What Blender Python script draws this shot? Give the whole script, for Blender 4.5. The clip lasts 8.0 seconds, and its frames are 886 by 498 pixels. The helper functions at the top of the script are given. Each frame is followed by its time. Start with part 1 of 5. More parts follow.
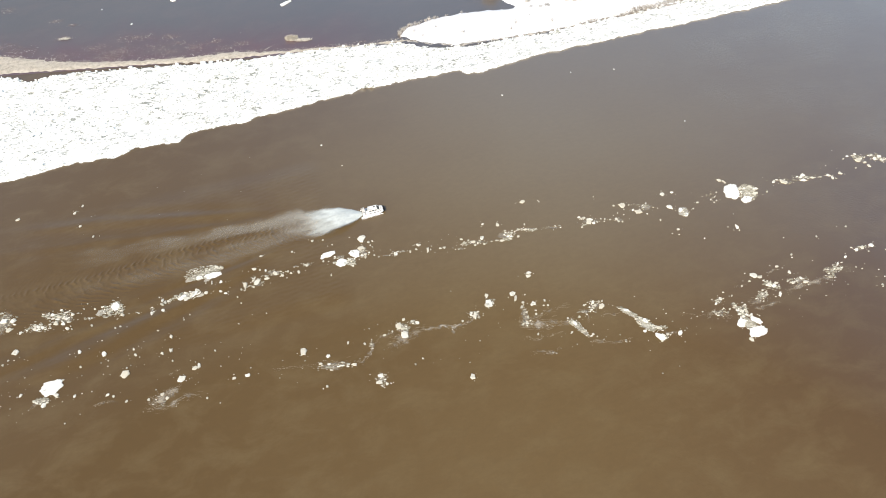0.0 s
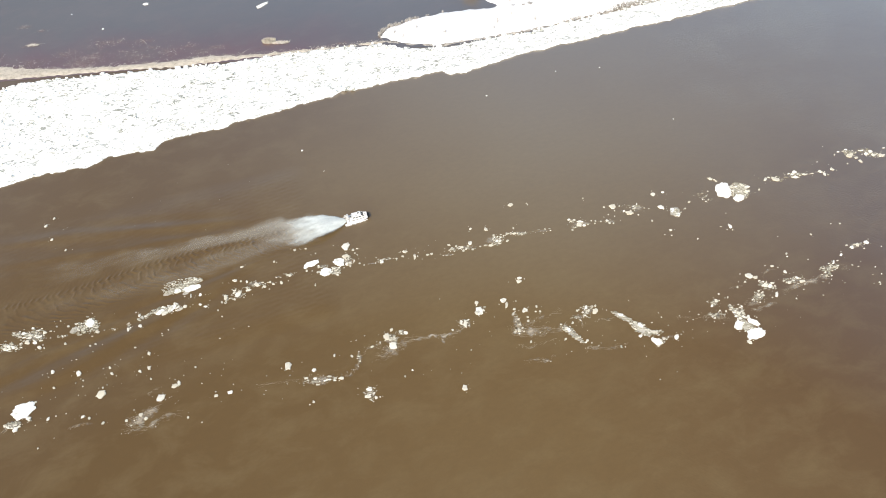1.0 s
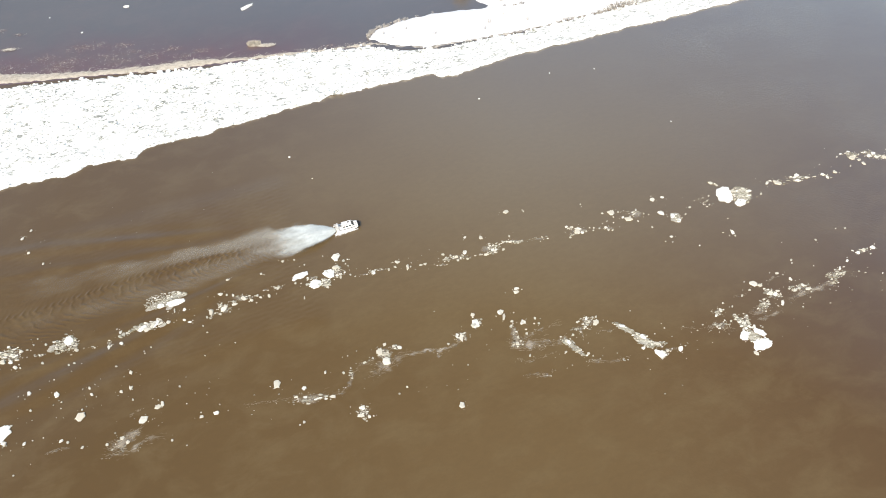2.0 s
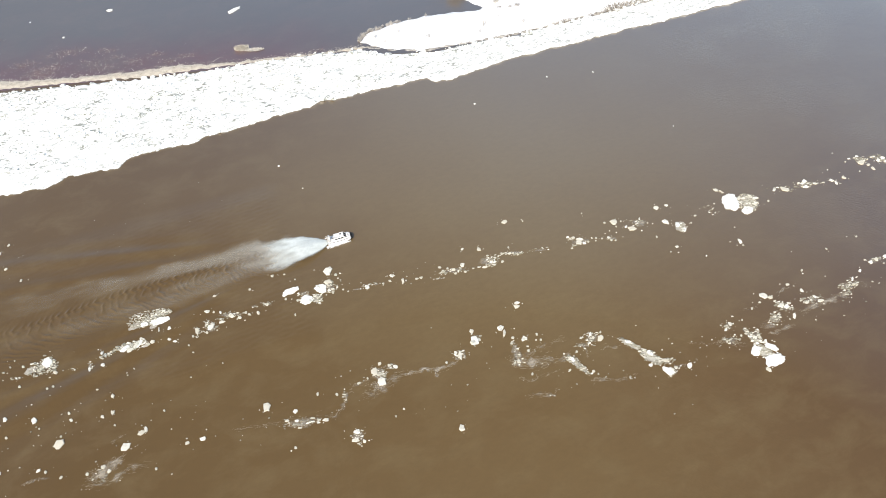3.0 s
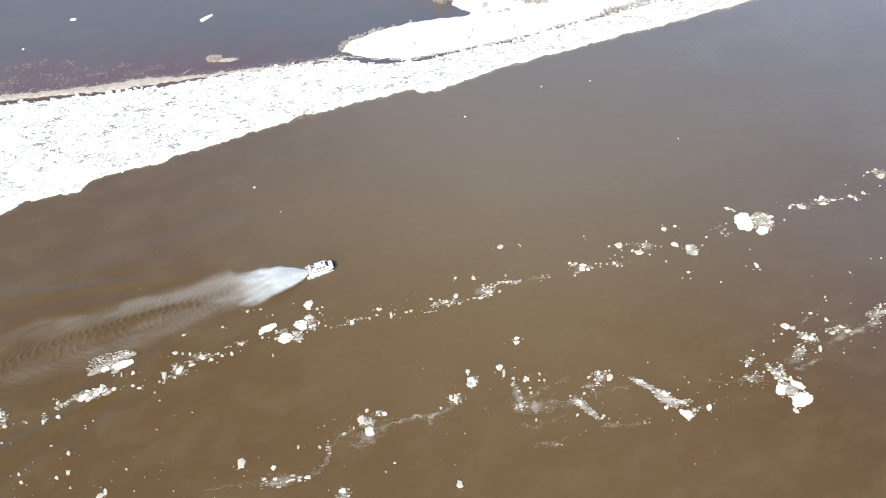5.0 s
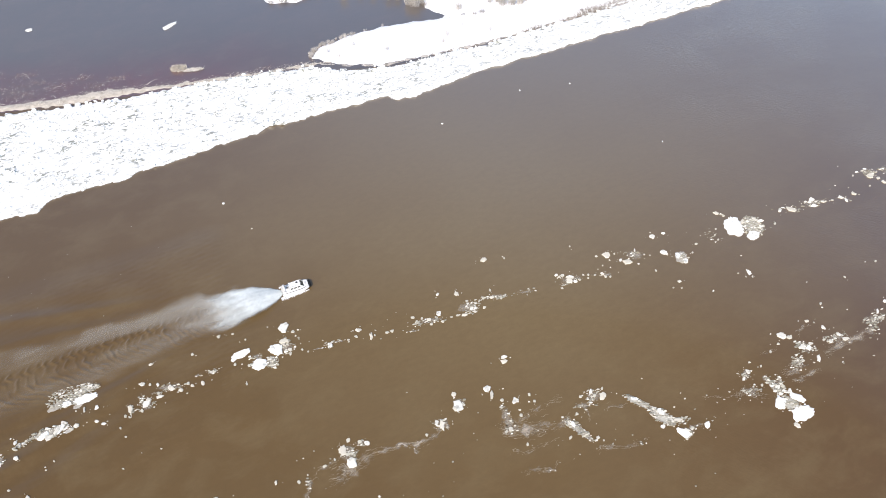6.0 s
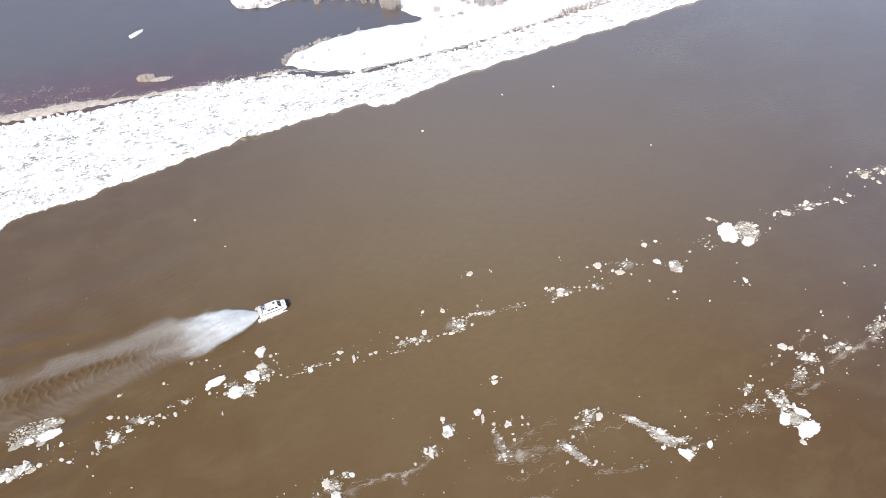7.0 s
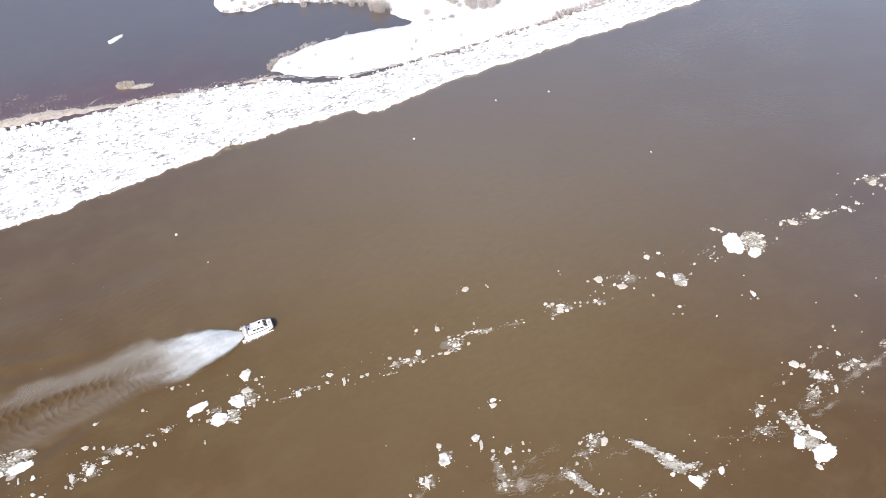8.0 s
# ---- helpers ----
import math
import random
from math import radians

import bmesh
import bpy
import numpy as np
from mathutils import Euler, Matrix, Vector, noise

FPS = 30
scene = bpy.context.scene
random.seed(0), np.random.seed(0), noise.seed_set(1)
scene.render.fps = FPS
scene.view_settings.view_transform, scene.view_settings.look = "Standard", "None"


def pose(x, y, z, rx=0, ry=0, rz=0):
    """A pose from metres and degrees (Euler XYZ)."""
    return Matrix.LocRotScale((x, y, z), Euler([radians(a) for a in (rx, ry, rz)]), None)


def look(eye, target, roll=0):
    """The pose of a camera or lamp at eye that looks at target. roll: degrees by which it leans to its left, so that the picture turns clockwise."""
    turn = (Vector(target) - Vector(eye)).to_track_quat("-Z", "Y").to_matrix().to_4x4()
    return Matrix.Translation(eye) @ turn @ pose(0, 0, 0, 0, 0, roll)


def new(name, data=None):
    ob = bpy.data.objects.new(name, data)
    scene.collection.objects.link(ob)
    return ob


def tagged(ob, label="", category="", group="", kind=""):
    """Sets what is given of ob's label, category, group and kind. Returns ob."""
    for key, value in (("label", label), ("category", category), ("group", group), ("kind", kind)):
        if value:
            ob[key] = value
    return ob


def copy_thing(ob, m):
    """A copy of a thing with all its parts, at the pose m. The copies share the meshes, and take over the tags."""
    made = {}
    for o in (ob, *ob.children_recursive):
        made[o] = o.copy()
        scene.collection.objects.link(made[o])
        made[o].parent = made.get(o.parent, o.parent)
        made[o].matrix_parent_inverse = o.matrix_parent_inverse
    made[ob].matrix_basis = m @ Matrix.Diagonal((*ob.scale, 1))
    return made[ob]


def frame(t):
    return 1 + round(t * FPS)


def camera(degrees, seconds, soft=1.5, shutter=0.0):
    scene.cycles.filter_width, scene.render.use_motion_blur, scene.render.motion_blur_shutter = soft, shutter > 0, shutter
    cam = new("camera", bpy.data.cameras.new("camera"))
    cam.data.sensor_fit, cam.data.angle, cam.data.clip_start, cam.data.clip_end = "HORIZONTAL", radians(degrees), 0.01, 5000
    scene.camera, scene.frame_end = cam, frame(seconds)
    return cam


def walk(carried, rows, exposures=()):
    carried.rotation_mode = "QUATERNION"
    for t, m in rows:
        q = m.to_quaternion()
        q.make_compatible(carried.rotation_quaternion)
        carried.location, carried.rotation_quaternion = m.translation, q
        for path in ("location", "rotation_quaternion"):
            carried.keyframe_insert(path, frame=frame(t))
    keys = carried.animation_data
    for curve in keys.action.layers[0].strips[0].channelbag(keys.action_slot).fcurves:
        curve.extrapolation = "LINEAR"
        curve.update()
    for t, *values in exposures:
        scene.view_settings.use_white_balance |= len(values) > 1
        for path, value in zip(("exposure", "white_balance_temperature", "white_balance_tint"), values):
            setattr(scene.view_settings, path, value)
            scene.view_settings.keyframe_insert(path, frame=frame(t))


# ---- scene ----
# The camera: a drone sinking slowly and flying ahead over the river.
cam = camera(62.0, 8.0, soft=0.9)
walk(cam, [
    (0.0, pose(0.00, 0.00, 150.00, 43.743, 3.484, 0.000)),
    (0.5, pose(-0.75, 2.49, 148.28, 43.726, 3.412, -1.021)),
    (1.0, pose(-1.39, 5.36, 146.55, 43.722, 3.381, -1.818)),
    (1.5, pose(-1.98, 8.57, 144.86, 43.696, 3.327, -2.354)),
    (2.8, pose(-3.23, 18.35, 140.27, 43.691, 3.125, -3.487)),
    (3.0, pose(-3.31, 19.89, 139.48, 43.732, 3.159, -3.592)),
    (3.5, pose(-3.46, 23.77, 137.59, 43.801, 3.136, -3.838)),
    (4.0, pose(-3.62, 27.94, 135.69, 43.842, 3.086, -4.097)),
    (4.5, pose(-3.68, 31.89, 134.09, 43.825, 3.068, -4.350)),
    (5.8, pose(-3.90, 42.15, 129.50, 43.800, 2.893, -6.727)),
    (6.0, pose(-3.82, 43.76, 128.76, 43.790, 2.881, -7.297)),
    (6.5, pose(-3.75, 47.55, 126.98, 43.766, 2.849, -8.569)),
    (7.0, pose(-3.50, 51.49, 125.09, 43.778, 2.831, -9.304)),
    (7.5, pose(-3.33, 55.08, 123.32, 43.812, 2.779, -9.825)),
    (8.0, pose(-3.20, 58.84, 121.45, 43.892, 2.662, -10.192)),
], exposures=[(0.0, 0.65, 7360, 9), (1.0, 0.69, 7330, 9), (3.0, 0.69, 7170, 9), (6.0, 0.66, 6780, 14), (8.0, 0.62, 6830, 18)])

# ---- light ----
SUN_FROM = Vector((-0.42, -0.91, 0.0)).normalized()
SUN_HEIGHT = radians(43)
world = bpy.data.worlds.new("sky")
scene.world = world
world.use_nodes = True
wn = world.node_tree
sky = wn.nodes.new("ShaderNodeTexSky")
sky.sky_type, sky.sun_disc = "NISHITA", False
sky.sun_elevation, sky.sun_rotation = SUN_HEIGHT, math.atan2(SUN_FROM.x, SUN_FROM.y)
sky.dust_density = 1.2
wn.links.new(sky.outputs[0], wn.nodes["Background"].inputs[0])
wn.nodes["Background"].inputs[1].default_value = 0.15
sun = new("sun", bpy.data.lights.new("sun", "SUN"))
sun.data.energy, sun.data.angle, sun.data.color = 2.5, radians(0.53), (1.0, 0.94, 0.85)
sun_at = Vector((SUN_FROM.x * math.cos(SUN_HEIGHT), SUN_FROM.y * math.cos(SUN_HEIGHT), math.sin(SUN_HEIGHT)))
sun.matrix_world = look(sun_at * 300, (0, 0, 0))


# ---- materials ----
class Mat:
    """A node material with a Principled shader and short helpers."""

    def __init__(self, name, base=(0.5, 0.5, 0.5), rough=0.7, metal=0.0, ior=1.45):
        self.m = bpy.data.materials.new(name)
        self.m.use_nodes = True
        self.t = self.m.node_tree
        self.p = self.t.nodes["Principled BSDF"]
        self.p.inputs["Base Color"].default_value = (*base, 1)
        self.p.inputs["Roughness"].default_value = rough
        self.p.inputs["Metallic"].default_value = metal
        self.p.inputs["IOR"].default_value = ior

    def node(self, kind, **sets):
        n = self.t.nodes.new(kind)
        for key, value in sets.items():
            n.inputs[key.replace("_", " ")].default_value = value
        return n

    def link(self, a, b):
        self.t.links.new(a, b)

    def place(self, world=True, stretch=(1, 1, 1), turn=0.0):
        c = self.node("ShaderNodeNewGeometry").outputs["Position"] if world else self.node("ShaderNodeTexCoord").outputs["Object"]
        m = self.node("ShaderNodeMapping", Scale=tuple(1 / v for v in stretch), Rotation=(0, 0, radians(turn)))
        m.vector_type = "TEXTURE"
        self.link(c, m.inputs["Vector"])
        return m.outputs["Vector"]

    def noise(self, scale, detail=4.0, rough=0.55, world=True, stretch=(1, 1, 1), turn=0.0, twist=0.0):
        n = self.node("ShaderNodeTexNoise", Scale=scale, Detail=detail, Roughness=rough, Distortion=twist)
        self.link(self.place(world, stretch, turn), n.inputs["Vector"])
        return n.outputs["Fac"]

    def ramp(self, fac, stops):
        r = self.t.nodes.new("ShaderNodeValToRGB")
        while len(r.color_ramp.elements) < len(stops):
            r.color_ramp.elements.new(0.5)
        for e, (at, c) in zip(r.color_ramp.elements, stops):
            e.position, e.color = at, (*c, 1) if len(c) == 3 else c
        self.link(fac, r.inputs["Fac"])
        return r.outputs["Color"]

    def span(self, fac, a, b, lo, hi):
        r = self.node("ShaderNodeMapRange", From_Min=a, From_Max=b, To_Min=lo, To_Max=hi)
        self.link(fac, r.inputs["Value"])
        return r.outputs["Result"]

    def mix(self, fac, a, b, mode="MIX"):
        m = self.t.nodes.new("ShaderNodeMix")
        m.data_type, m.blend_type = "RGBA", mode
        for k, v in ((0, fac), (6, a), (7, b)):
            if isinstance(v, bpy.types.NodeSocket):
                self.link(v, m.inputs[k])
            else:
                m.inputs[k].default_value = v if k == 0 else (*v, 1)
        return m.outputs[2]

    def math(self, op, a, b=0.0):
        m = self.t.nodes.new("ShaderNodeMath")
        m.operation = op
        for k, v in ((0, a), (1, b)):
            if isinstance(v, bpy.types.NodeSocket):
                self.link(v, m.inputs[k])
            else:
                m.inputs[k].default_value = v
        return m.outputs[0]

    def bump(self, height, strength=0.3, distance=0.1, before=None):
        b = self.node("ShaderNodeBump", Strength=strength, Distance=distance)
        self.link(height, b.inputs["Height"])
        if before is not None:
            self.link(before, b.inputs["Normal"])
        self.link(b.outputs["Normal"], self.p.inputs["Normal"])
        return b.outputs["Normal"]

    def colour(self, socket):
        self.link(socket, self.p.inputs["Base Color"])

    def alpha(self, socket):
        self.link(socket, self.p.inputs["Alpha"])

    def cover(self):
        a = self.t.nodes.new("ShaderNodeAttribute")
        a.attribute_name = "cover"
        return a.outputs["Fac"]


def water_material(name, deep, usual, pale, cloudiness, gloss=1.0, silt=None, weed=None, sky_sheen=(-115, 25, 0.22, 1.0)):
    m = Mat(name, rough=0.12, ior=1.4)
    # coat IOR far above water's, to add the veil of distant haze
    m.p.inputs["Coat IOR"].default_value, m.p.inputs["Coat Roughness"].default_value = 3.7, 0.28
    slant = m.node("ShaderNodeLayerWeight", Blend=0.5).outputs["Facing"]
    span_x = m.node("ShaderNodeSeparateXYZ")
    m.link(m.place(), span_x.inputs[0])
    churn = m.t.nodes.new("ShaderNodeAttribute")
    churn.attribute_name = "churn"
    # coat sheen rises from west to east, painted in for the brighter eastern sky
    m.link(m.math("MULTIPLY", m.span(slant, 0.22, 0.57, 0.0, gloss), m.math("MULTIPLY", m.span(span_x.outputs[0], *sky_sheen), m.span(churn.outputs["Fac"], 0.0, 1.0, 1.0, 0.3))), m.p.inputs["Coat Weight"])
    broad = m.noise(0.016, 4, 0.55, stretch=(0.6, 1.3, 1), turn=16, twist=0.2)
    cloud = m.noise(0.11, 6, 0.66, stretch=(0.75, 1.1, 1), turn=16, twist=0.35)
    c = m.ramp(broad, [(0.3, deep), (0.7, usual)])
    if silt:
        # reddish silt colour darkens the western reach, standing in for lens falloff
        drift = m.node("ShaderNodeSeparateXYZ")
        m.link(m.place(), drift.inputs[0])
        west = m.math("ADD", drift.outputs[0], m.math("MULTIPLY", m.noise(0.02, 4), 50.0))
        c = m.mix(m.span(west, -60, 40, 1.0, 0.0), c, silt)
        # lens falloff again, painted as a darker red patch on the eastern water
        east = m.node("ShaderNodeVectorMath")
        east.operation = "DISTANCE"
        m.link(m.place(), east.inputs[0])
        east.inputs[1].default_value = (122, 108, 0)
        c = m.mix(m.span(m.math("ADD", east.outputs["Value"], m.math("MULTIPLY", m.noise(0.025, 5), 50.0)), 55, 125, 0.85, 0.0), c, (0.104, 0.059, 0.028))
        # a broad paler olive patch in mid-stream, painted for the view's brighter centre
        away = m.node("ShaderNodeVectorMath")
        away.operation = "DISTANCE"
        m.link(m.place(), away.inputs[0])
        away.inputs[1].default_value = (24, 192, 0)
        c = m.mix(m.span(m.math("ADD", away.outputs["Value"], m.math("MULTIPLY", m.noise(0.025, 5), 70.0)), 45, 125, 0.9, 0.0), c, (0.190, 0.142, 0.075))
    if weed:
        # drowned weed reddens the shallows by the bank
        shoal = m.math("SUBTRACT", span_x.outputs[1], m.math("MULTIPLY", m.noise(0.06, 4, 0.6), 34.0))
        c = m.mix(m.math("MULTIPLY", m.span(shoal, 238, 268, 0.95, 0.0), m.span(span_x.outputs[0], -60, -20, 1.0, 0.0)), c, weed)
    c = m.mix(m.span(cloud, 0.46, 0.68, 0.0, cloudiness), c, pale)
    c = m.mix(m.span(m.noise(0.55, 6, 0.7, stretch=(0.8, 1.3, 1), turn=16), 0.3, 0.7, 0.0, 0.28), c, tuple(v * 0.62 for v in usual))
    m.colour(c)
    n = m.bump(m.noise(0.35, 3, 0.5, stretch=(1, 1.8, 1), turn=18), 0.2, 0.10)
    n = m.bump(m.noise(1.7, 3, 0.6, stretch=(1, 2.2, 1), turn=20), 0.35, 0.03, n)
    gust = m.math("MULTIPLY", m.span(m.noise(0.03, 4, 0.6), 0.40, 0.66, 0.0, 1.0), m.span(span_x.outputs[0], 15, 90, 0.15, 1.0))
    n = m.bump(m.math("MULTIPLY", m.noise(1.1, 4, 0.62, stretch=(0.6, 1.9, 1), turn=-38, twist=0.6), gust), 1.0, 0.11, n)
    m.link(n, m.p.inputs["Coat Normal"])
    m.link(m.span(m.noise(0.05, 4), 0.35, 0.7, 0.10, 0.22), m.p.inputs["Roughness"])
    return m.m


def ice_material(name, white, grey, grain=1.2, amount=0.5, rough=0.6, block_shade=0.0, cream=None):
    m = Mat(name, rough=rough, ior=1.31)
    a = m.noise(grain, 6, 0.62)
    b = m.noise(0.25, 4, 0.6)
    c = m.ramp(a, [(0.32, grey), (0.32 + amount * 0.4, white), (1.0, white)])
    c = m.mix(m.span(b, 0.4, 0.75, 0.0, 0.35), c, tuple(v * 0.93 for v in white))
    if cream:
        c = m.mix(m.span(m.t.nodes.new("ShaderNodeObjectInfo").outputs["Random"], 0.1, 0.8, 0.0, 0.95), c, cream)
    if block_shade:
        # short painted shadows of the packed blocks, thicker in drifts and away from water
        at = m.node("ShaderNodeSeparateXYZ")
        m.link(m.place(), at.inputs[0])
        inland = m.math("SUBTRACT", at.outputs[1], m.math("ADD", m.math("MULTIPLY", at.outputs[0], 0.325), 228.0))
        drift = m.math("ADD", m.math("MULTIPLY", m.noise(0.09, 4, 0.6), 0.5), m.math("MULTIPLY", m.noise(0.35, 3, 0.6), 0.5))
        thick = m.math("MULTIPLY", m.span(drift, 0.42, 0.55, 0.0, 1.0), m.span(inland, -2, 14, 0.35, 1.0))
        shade_marks = m.span(m.noise(0.62, 5, 0.58, stretch=(0.75, 1.35, 1), turn=14, twist=1.2), 0.532, 0.585, 0.0, block_shade)
        c = m.mix(m.math("MULTIPLY", shade_marks, thick), c, (0.165, 0.18, 0.145))
        # wet, dirty ice along the waterline
        c = m.mix(m.span(m.math("ADD", at.outputs[2], m.math("MULTIPLY", m.noise(0.8, 3), 0.2)), 0.14, 0.34, 0.92, 0.0), c, (0.075, 0.068, 0.060))
    m.colour(c)
    m.bump(m.noise(3.5, 4, 0.6), 0.35, 0.06)
    return m.m


def rubble_material(name, dark, mid, white):
    """Broken ice whose bits run from sodden grey to dry white, bit by bit."""
    m = Mat(name, rough=0.5, ior=1.31)
    c = m.ramp(m.t.nodes.new("ShaderNodeNewGeometry").outputs["Random Per Island"], [(0.0, dark), (0.3, dark), (0.62, mid), (0.9, white)])
    m.colour(m.mix(m.span(m.noise(2.2, 5, 0.6), 0.42, 0.7, 0.0, 0.7), c, tuple(v * 0.7 for v in mid)))
    m.bump(m.noise(5, 4, 0.6), 0.4, 0.05)
    return m.m


def dry_plant_material(name, a, b):
    m = Mat(name, rough=0.85)
    i = m.t.nodes.new("ShaderNodeNewGeometry")
    m.colour(m.mix(m.span(m.noise(0.4, 3), 0.3, 0.7, 0, 0.6), m.ramp(i.outputs["Random Per Island"], [(0.0, a), (1.0, b)]), tuple(v * 0.7 for v in b)))
    return m.m


def foam_material(name, colour, scale, low, high, top, rough=0.6, stretch=(1, 1, 1), turn=0.0, grain=1.0):
    m = Mat(name, base=colour, rough=rough)
    n = m.noise(scale, 6, 0.65, stretch=stretch, turn=turn, twist=0.8)
    fine = m.noise(scale * 4.5, 4, 0.6)
    both = m.math("ADD", m.math("MULTIPLY", n, 0.7), m.math("MULTIPLY", fine, 0.3))
    both = m.math("ADD", m.math("MULTIPLY", both, grain), 0.5 * (1 - grain))
    edge = m.math("ADD", both, m.math("SUBTRACT", m.cover(), 0.5))
    m.alpha(m.math("MULTIPLY", m.span(edge, low, high, 0.0, top), m.math("MINIMUM", m.math("MULTIPLY", m.cover(), 4.0), 1.0)))
    return m.m


def paint_material(name, colour, rough=0.35, dirt=0.25):
    m = Mat(name, rough=rough)
    m.colour(m.mix(m.span(m.noise(2.3, 5, 0.6, world=False), 0.45, 0.8, 0.0, dirt), colour, tuple(v * 0.55 for v in colour)))
    m.bump(m.noise(30, 2, 0.5, world=False), 0.05, 0.01)
    return m.m


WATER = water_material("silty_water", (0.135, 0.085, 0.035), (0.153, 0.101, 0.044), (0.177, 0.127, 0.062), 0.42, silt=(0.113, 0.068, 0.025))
FLOOD = water_material("dark_flood_water", (0.088, 0.068, 0.052), (0.106, 0.083, 0.063), (0.130, 0.092, 0.068), 0.6, 0.66, weed=(0.128, 0.050, 0.042), sky_sheen=(-190, -30, 0.52, 1.0))
ICE = ice_material("snow_covered_ice", (0.835, 0.845, 0.815), (0.49, 0.49, 0.44), 0.9, 0.30, block_shade=0.85)
FLOE = ice_material("drift_ice", (0.78, 0.765, 0.69), (0.37, 0.37, 0.32), 0.9, 0.42, cream=(0.57, 0.535, 0.44))
PLATE = ice_material("snowy_ice_plate", (0.82, 0.825, 0.785), (0.46, 0.465, 0.41), 0.7, 0.32)
SODDEN = ice_material("sodden_grey_ice", (0.44, 0.41, 0.35), (0.26, 0.24, 0.19), 1.4, 0.6, 0.35)
BROKEN = rubble_material("broken_wet_ice", (0.23, 0.215, 0.16), (0.57, 0.545, 0.45), (0.82, 0.80, 0.72))
SNOW = ice_material("wind_packed_snow", (0.86, 0.87, 0.88), (0.72, 0.74, 0.77), 0.35, 0.5, 0.8)
BLEACHED = dry_plant_material("bleached_reed", (0.60, 0.55, 0.47), (0.78, 0.74, 0.66))
REED = dry_plant_material("dry_reed", (0.58, 0.535, 0.46), (0.68, 0.63, 0.55))
DROWNED = dry_plant_material("drowned_reed", (0.15, 0.098, 0.09), (0.36, 0.285, 0.275))
WILLOW = dry_plant_material("bare_willow", (0.46, 0.425, 0.385), (0.68, 0.64, 0.59))
SCRUB = dry_plant_material("brown_scrub", (0.22, 0.19, 0.155), (0.44, 0.395, 0.335))
STREAK = foam_material("slush_foam", (0.56, 0.495, 0.40), 1.5, 0.34, 0.92, 0.78, stretch=(0.45, 1.7, 1), turn=18)
FROTH = ice_material("pale_froth", (0.38, 0.325, 0.24), (0.25, 0.21, 0.15), 1.5, 0.6, 0.9)
SLUSH = foam_material("slush_film", (0.50, 0.455, 0.375), 1.9, 0.40, 0.90, 0.66)
CRUST = foam_material("wet_slush_crust", (0.56, 0.535, 0.455), 3.0, 0.36, 0.80, 0.88)
SPRAY = foam_material("white_spray", (0.71, 0.76, 0.735), 0.34, 0.12, 1.08, 0.90, stretch=(0.4, 1, 1), turn=15.5, grain=0.75)
MIST = foam_material("thin_mist", (0.60, 0.58, 0.505), 0.16, 0.08, 1.12, 0.80, stretch=(0.3, 1, 1), turn=15.5, grain=0.3)
BRIGHT = ice_material("spray_white", (0.85, 0.86, 0.86), (0.7, 0.72, 0.73), 2.0, 0.5)
WHITE_HULL = paint_material("white_gelcoat", (0.80, 0.80, 0.78))
GREY_DECK = paint_material("grey_deck", (0.55, 0.55, 0.54), 0.6)
BLACK = paint_material("black_rubber", (0.010, 0.010, 0.011), 0.9, 0.1)
GLASS = paint_material("tinted_glass", (0.02, 0.025, 0.03), 0.06, 0.0)
STEEL = Mat("stainless_steel", (0.6, 0.6, 0.6), 0.25, 1.0).m


def mud_material(name, dark, pale):
    m = Mat(name, rough=0.7)
    m.colour(m.ramp(m.noise(0.6, 5), [(0.3, dark), (0.6, pale)]))
    m.bump(m.noise(2, 4), 0.5, 0.1)
    return m.m


MUD = mud_material("matted_reed_bank", (0.36, 0.32, 0.26), (0.60, 0.55, 0.47))
DARK_MUD = mud_material("grey_mud", (0.19, 0.175, 0.15), (0.46, 0.435, 0.395))


# ---- mesh helpers ----
def link_mesh(name, verts, faces, material, parent=None, smooth=False):
    me = bpy.data.meshes.new(name)
    me.from_pydata([tuple(v) for v in verts], [], faces)
    me.update()
    me.materials.append(material)
    if smooth:
        me.polygons.foreach_set("use_smooth", [True] * len(me.polygons))
    ob = new(name, me)
    ob.parent = parent
    return ob


def part(name, bm, material, parent, label="", smooth=False):
    bmesh.ops.recalc_face_normals(bm, faces=bm.faces)
    me = bpy.data.meshes.new(name)
    bm.to_mesh(me)
    bm.free()
    me.materials.append(material)
    if smooth:
        me.polygons.foreach_set("use_smooth", [True] * len(me.polygons))
    ob = new(name, me)
    ob.parent = parent
    return tagged(ob, label=label) if label else ob


def wave(x, y, scale, seed=0.0):
    """Smooth noise of arrays, from -1 to 1, with features of about that many metres."""
    r = np.random.RandomState(int(seed * 10) + 7)
    out = np.zeros_like(x)
    for k in range(9):
        a, ph, f = r.uniform(0, 2 * np.pi), r.uniform(0, 2 * np.pi), 2 * np.pi / scale * r.uniform(0.55, 1.6)
        out = out + np.sin((x * np.cos(a) + y * np.sin(a)) * f + ph)
    return out / 4.2


def inside(x, y, outline):
    """Signed distance to a closed outline, positive inside."""
    best, odd = np.full(x.shape, 1e9), np.zeros(x.shape, bool)
    for (ax, ay), (bx, by) in zip(outline, outline[1:] + outline[:1]):
        dx, dy = bx - ax, by - ay
        t = np.clip(((x - ax) * dx + (y - ay) * dy) / (dx * dx + dy * dy + 1e-9), 0, 1)
        best = np.minimum(best, np.hypot(x - ax - t * dx, y - ay - t * dy))
        if ay != by:
            odd ^= ((ay > y) != (by > y)) & (x < dx * (y - ay) / dy + ax)
    return np.where(odd, best, -best)


